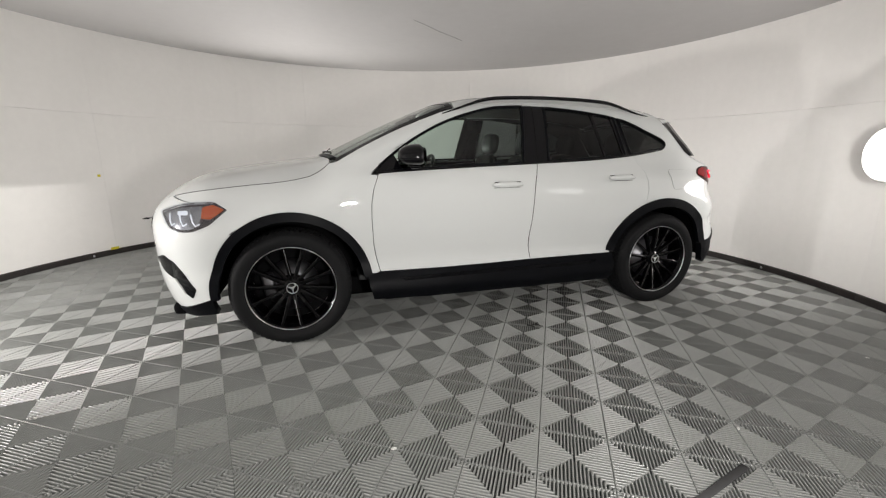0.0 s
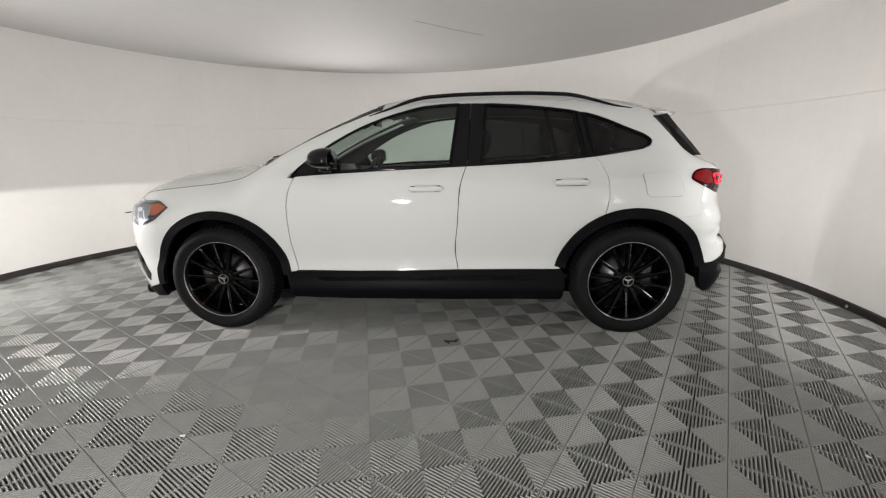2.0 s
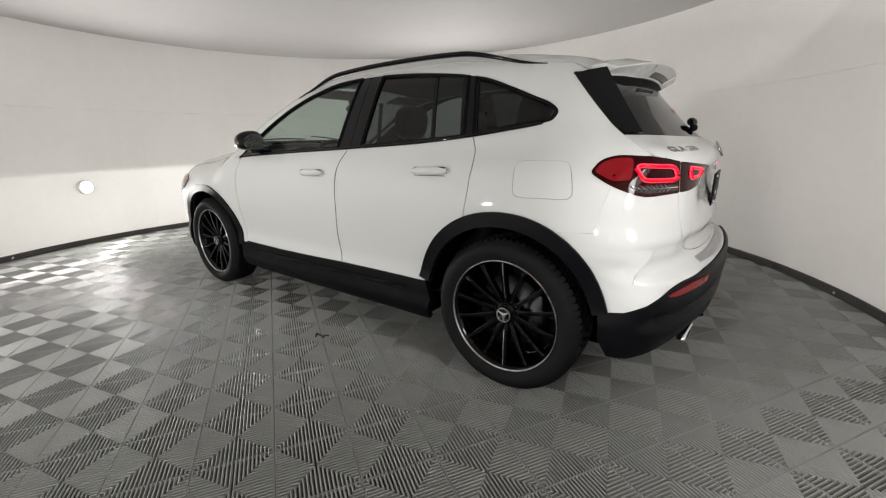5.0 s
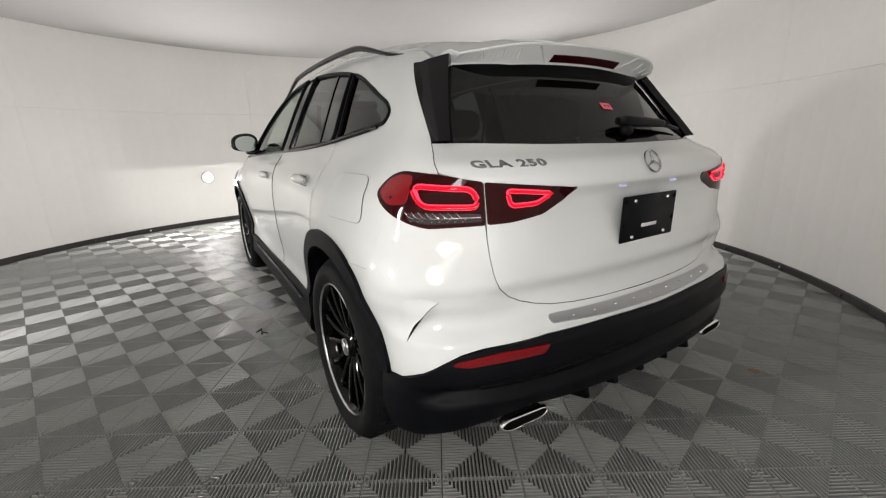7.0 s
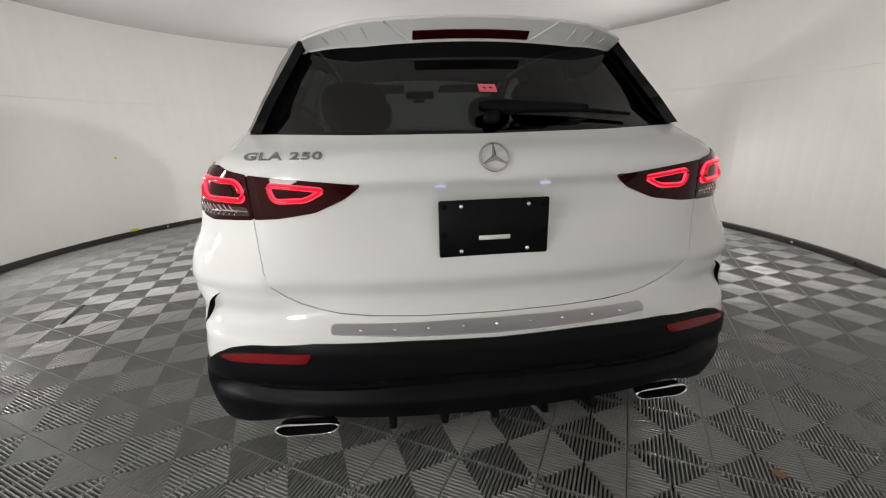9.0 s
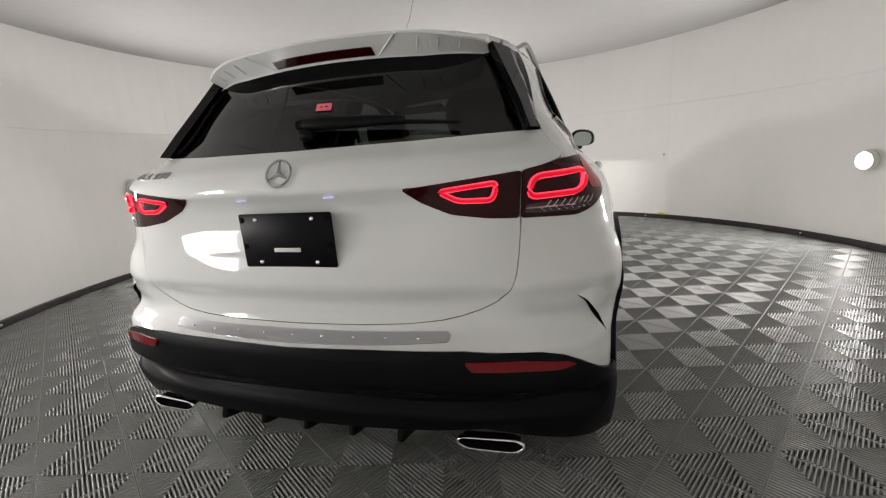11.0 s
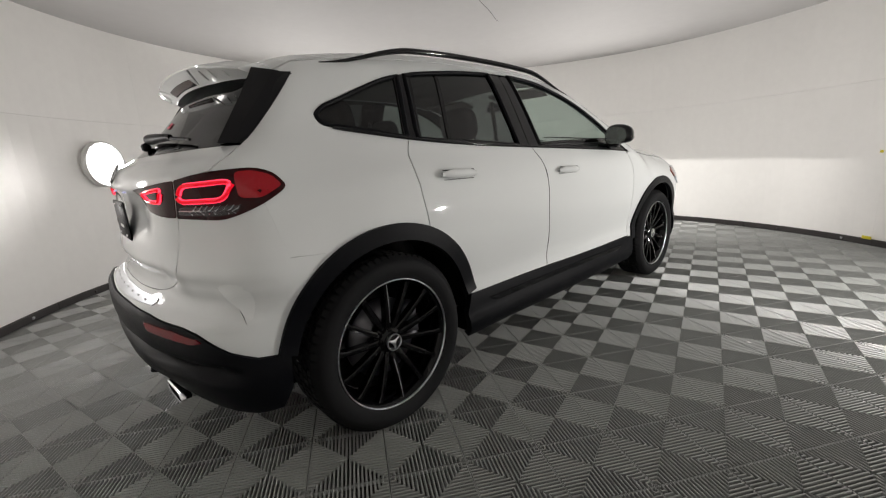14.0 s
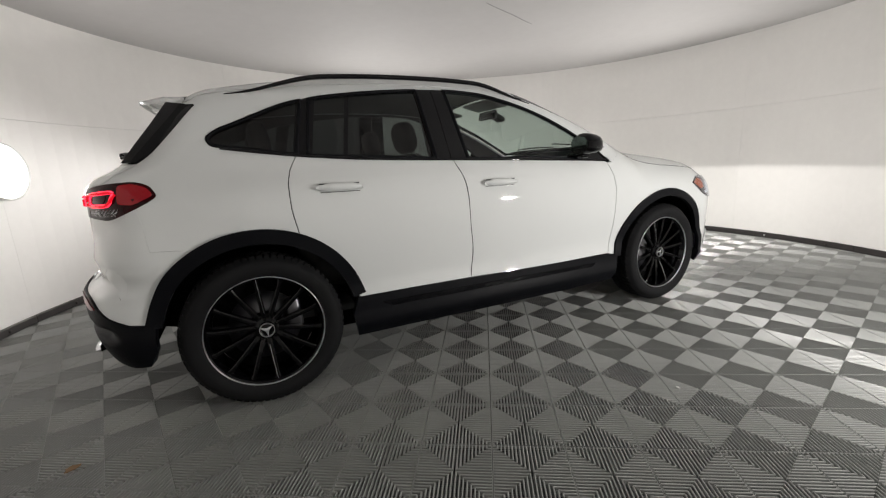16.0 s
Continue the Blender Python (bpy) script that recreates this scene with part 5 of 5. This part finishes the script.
# thin repair seam in the ceiling skin
for (x0, y0), (x1, y1) in (((-0.2, 0.9), (0.5, 1.5)), ((-0.75, -0.5), (-1.5, -0.85))):
    p = [(x0 + (x1 - x0) * t + 0.01 * math.sin(9 * t), y0 + (y1 - y0) * t, CEIL) for t in np.linspace(0, 1, 12)]
    tagged(tube("ceiling_seam", p, 0.0022, M["base"], None, sides=5), "thin dark seam in the booth ceiling", "seam", kind="structure")


# ---- lamp of the booth and added fill lamps ----
def wall_or_fill_lamp(x, y, z, watts, r=0.24, dip=0, swing=0, spread=180):
    """A round lamp on the wall, real or added as fill; its light dips and swings from the way that it faces."""
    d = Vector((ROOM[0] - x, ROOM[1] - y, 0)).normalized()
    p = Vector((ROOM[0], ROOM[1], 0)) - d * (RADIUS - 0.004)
    lamp = thing("wall_or_fill_lamp", "round white glowing lamp on the booth wall, real or added as fill", "lamp", group="wall lamps")
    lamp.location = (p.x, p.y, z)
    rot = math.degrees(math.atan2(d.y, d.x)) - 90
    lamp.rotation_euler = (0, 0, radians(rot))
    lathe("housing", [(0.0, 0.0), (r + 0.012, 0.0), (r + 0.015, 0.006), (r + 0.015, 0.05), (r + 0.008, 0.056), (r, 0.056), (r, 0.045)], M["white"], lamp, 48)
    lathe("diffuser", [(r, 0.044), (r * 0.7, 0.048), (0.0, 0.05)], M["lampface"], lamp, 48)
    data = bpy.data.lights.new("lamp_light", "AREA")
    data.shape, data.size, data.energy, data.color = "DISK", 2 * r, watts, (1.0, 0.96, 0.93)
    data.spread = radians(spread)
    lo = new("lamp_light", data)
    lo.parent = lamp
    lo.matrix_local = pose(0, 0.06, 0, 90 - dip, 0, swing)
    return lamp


# two fill lamps, added as stand-ins for the one moving lamp
wall_or_fill_lamp(-4.166, -1.00, 0.68, 48, 0.07, 2)
wall_or_fill_lamp(-0.562, -3.92, 0.95, 38, 0.11, 4)
# the real lamp, built at two places along its way
wall_or_fill_lamp(1.852, -3.04, 1.18, 12, 0.20, 8, -66, 64)
wall_or_fill_lamp(3.008, -1.341, 1.18, 9, 0.20, -4, -16)
# another added fill lamp, for the car's right flank
wall_or_fill_lamp(-1.70, 3.37, 0.80, 48, 0.08, 2, 6)

# the car's own dipped headlamps, each under its cut-off shade
for m in (-1, 1):
    data = bpy.data.lights.new("headlamp_beam", "SPOT")
    data.energy, data.spot_size, data.spot_blend, data.shadow_soft_size, data.color = 35, radians(92), 0.8, 0.0005, (1.0, 0.97, 0.93)
    lo = new("headlamp_beam", data)
    lo.parent = car
    lo.matrix_local = look((-2.150, m * 0.62, 0.790), (-4.2, m * 0.72, 0.66))
    box("beam_shade", (0.034, 0.06, 0.0016), (-2.163, m * 0.62, 0.7918), M["dark"], car, 0.0)

# ---- floor tiles ----
TILE, SLANT, START = 0.28, -31.1, (0.0, 0.0747)


def tile_mesh():
    """A square tile: four triangles of ridged bars, each at right angles to its edge."""
    verts, faces = [], []
    half, low, n = TILE / 2, -0.0135, 20
    pitch = TILE / n
    rib = ((0.0007, 0.0), (0.0019, -0.0006), (0.0028, -0.0017), (0.0033, -0.0035), (0.0036, low))
    for q in range(4):
        c, s_ = (1, 0, -1, 0)[q], (0, 1, 0, -1)[q]
        for i in range(n):
            v = -half + pitch * (i + 0.5)
            b, m = len(verts), 2 * len(rib)
            for out in (0, 1, 0, 1):
                for k, row_ in [(-1, r_) for r_ in rib[::-1]] + [(1, r_) for r_ in rib]:
                    y = v + k * row_[0]
                    x = half - 0.0030 if out else min(abs(y) + 0.0008, half - 0.0034)
                    verts.append((x * c - y * s_, x * s_ + y * c, row_[1]))
            faces.extend((b + j + 1, b + j, b + m + j, b + m + j + 1) for j in range(m - 1))
            faces.append(tuple(b + 2 * m + j for j in range(m)))
            faces.append(tuple(b + 4 * m - 1 - j for j in range(m)))
        # rail along the edge
        b = len(verts)
        verts.extend((a * c - e * s_, a * s_ + e * c, z) for a, e, z in
                     ((half - 0.0032, -half + 0.0032, low), (half - 0.0032, -half + 0.0032, -0.0035), (half - 0.0010, -half + 0.0010, -0.0035), (half - 0.0010, -half + 0.0010, low),
                      (half - 0.0032, half - 0.0032, low), (half - 0.0032, half - 0.0032, -0.0035), (half - 0.0010, half - 0.0010, -0.0035), (half - 0.0010, half - 0.0010, low)))
        faces.extend((b + j, b + 4 + j, b + 5 + j, b + 1 + j) for j in range(3))
        # low cross bars between the ribs
        for i in range(1, 14):
            x = half - 0.0100 * i + 0.003
            b = len(verts)
            verts.extend((a * c - e * s_, a * s_ + e * c, z) for a, e, z in
                         ((x - 0.0018, -x, -0.0108), (x + 0.0008, -x, -0.0108), (x + 0.0008, x, -0.0108), (x - 0.0018, x, -0.0108)))
            faces.append((b, b + 1, b + 2, b + 3))
    me = bpy.data.meshes.new("floor_tile")
    me.from_pydata(verts, [], faces)
    me.materials.append(M["tile"])
    me.polygons.foreach_set("use_smooth", [True] * len(me.polygons))
    me.update()
    return me


tile = tile_mesh()
turn = Matrix.Rotation(radians(SLANT), 4, "Z")
cells = []
for i in range(-18, 19):
    for j in range(-18, 19):
        p = turn @ Vector(((i + 0.5) * TILE, (j + 0.5) * TILE, 0)) + Vector((START[0], START[1], 0))
        r = math.hypot(p.x - ROOM[0], p.y - ROOM[1])
        if r < RADIUS + 0.16:
            under_car = abs(p.y) < 0.62 and abs(p.x) < 1.75
            seen = (p.x > -1.7) and not under_car and r < RADIUS + 0.1
            cells.append((not seen, abs(r - 2.75), p))
cells.sort(key=lambda c: c[:2])
rest_v, rest_f = [], []
tv = np.array([tuple(v.co) for v in tile.vertices])
tf = [tuple(p.vertices) for p in tile.polygons]
rot = np.array(turn.to_3x3())
for k, (_, _, p) in enumerate(cells):
    if k < 300:
        ob = new("floor_tile", tile)
        ob.parent = floor
        ob.matrix_local = Matrix.Translation(p) @ turn
    else:
        b = len(rest_v)
        rest_v.extend(map(tuple, tv @ rot.T + np.array(p)))
        rest_f.extend(tuple(b + v for v in f) for f in tf)
rest = raw("far_tiles", rest_v, rest_f, M["tile"], floor)
rest["kind"] = "stuff"
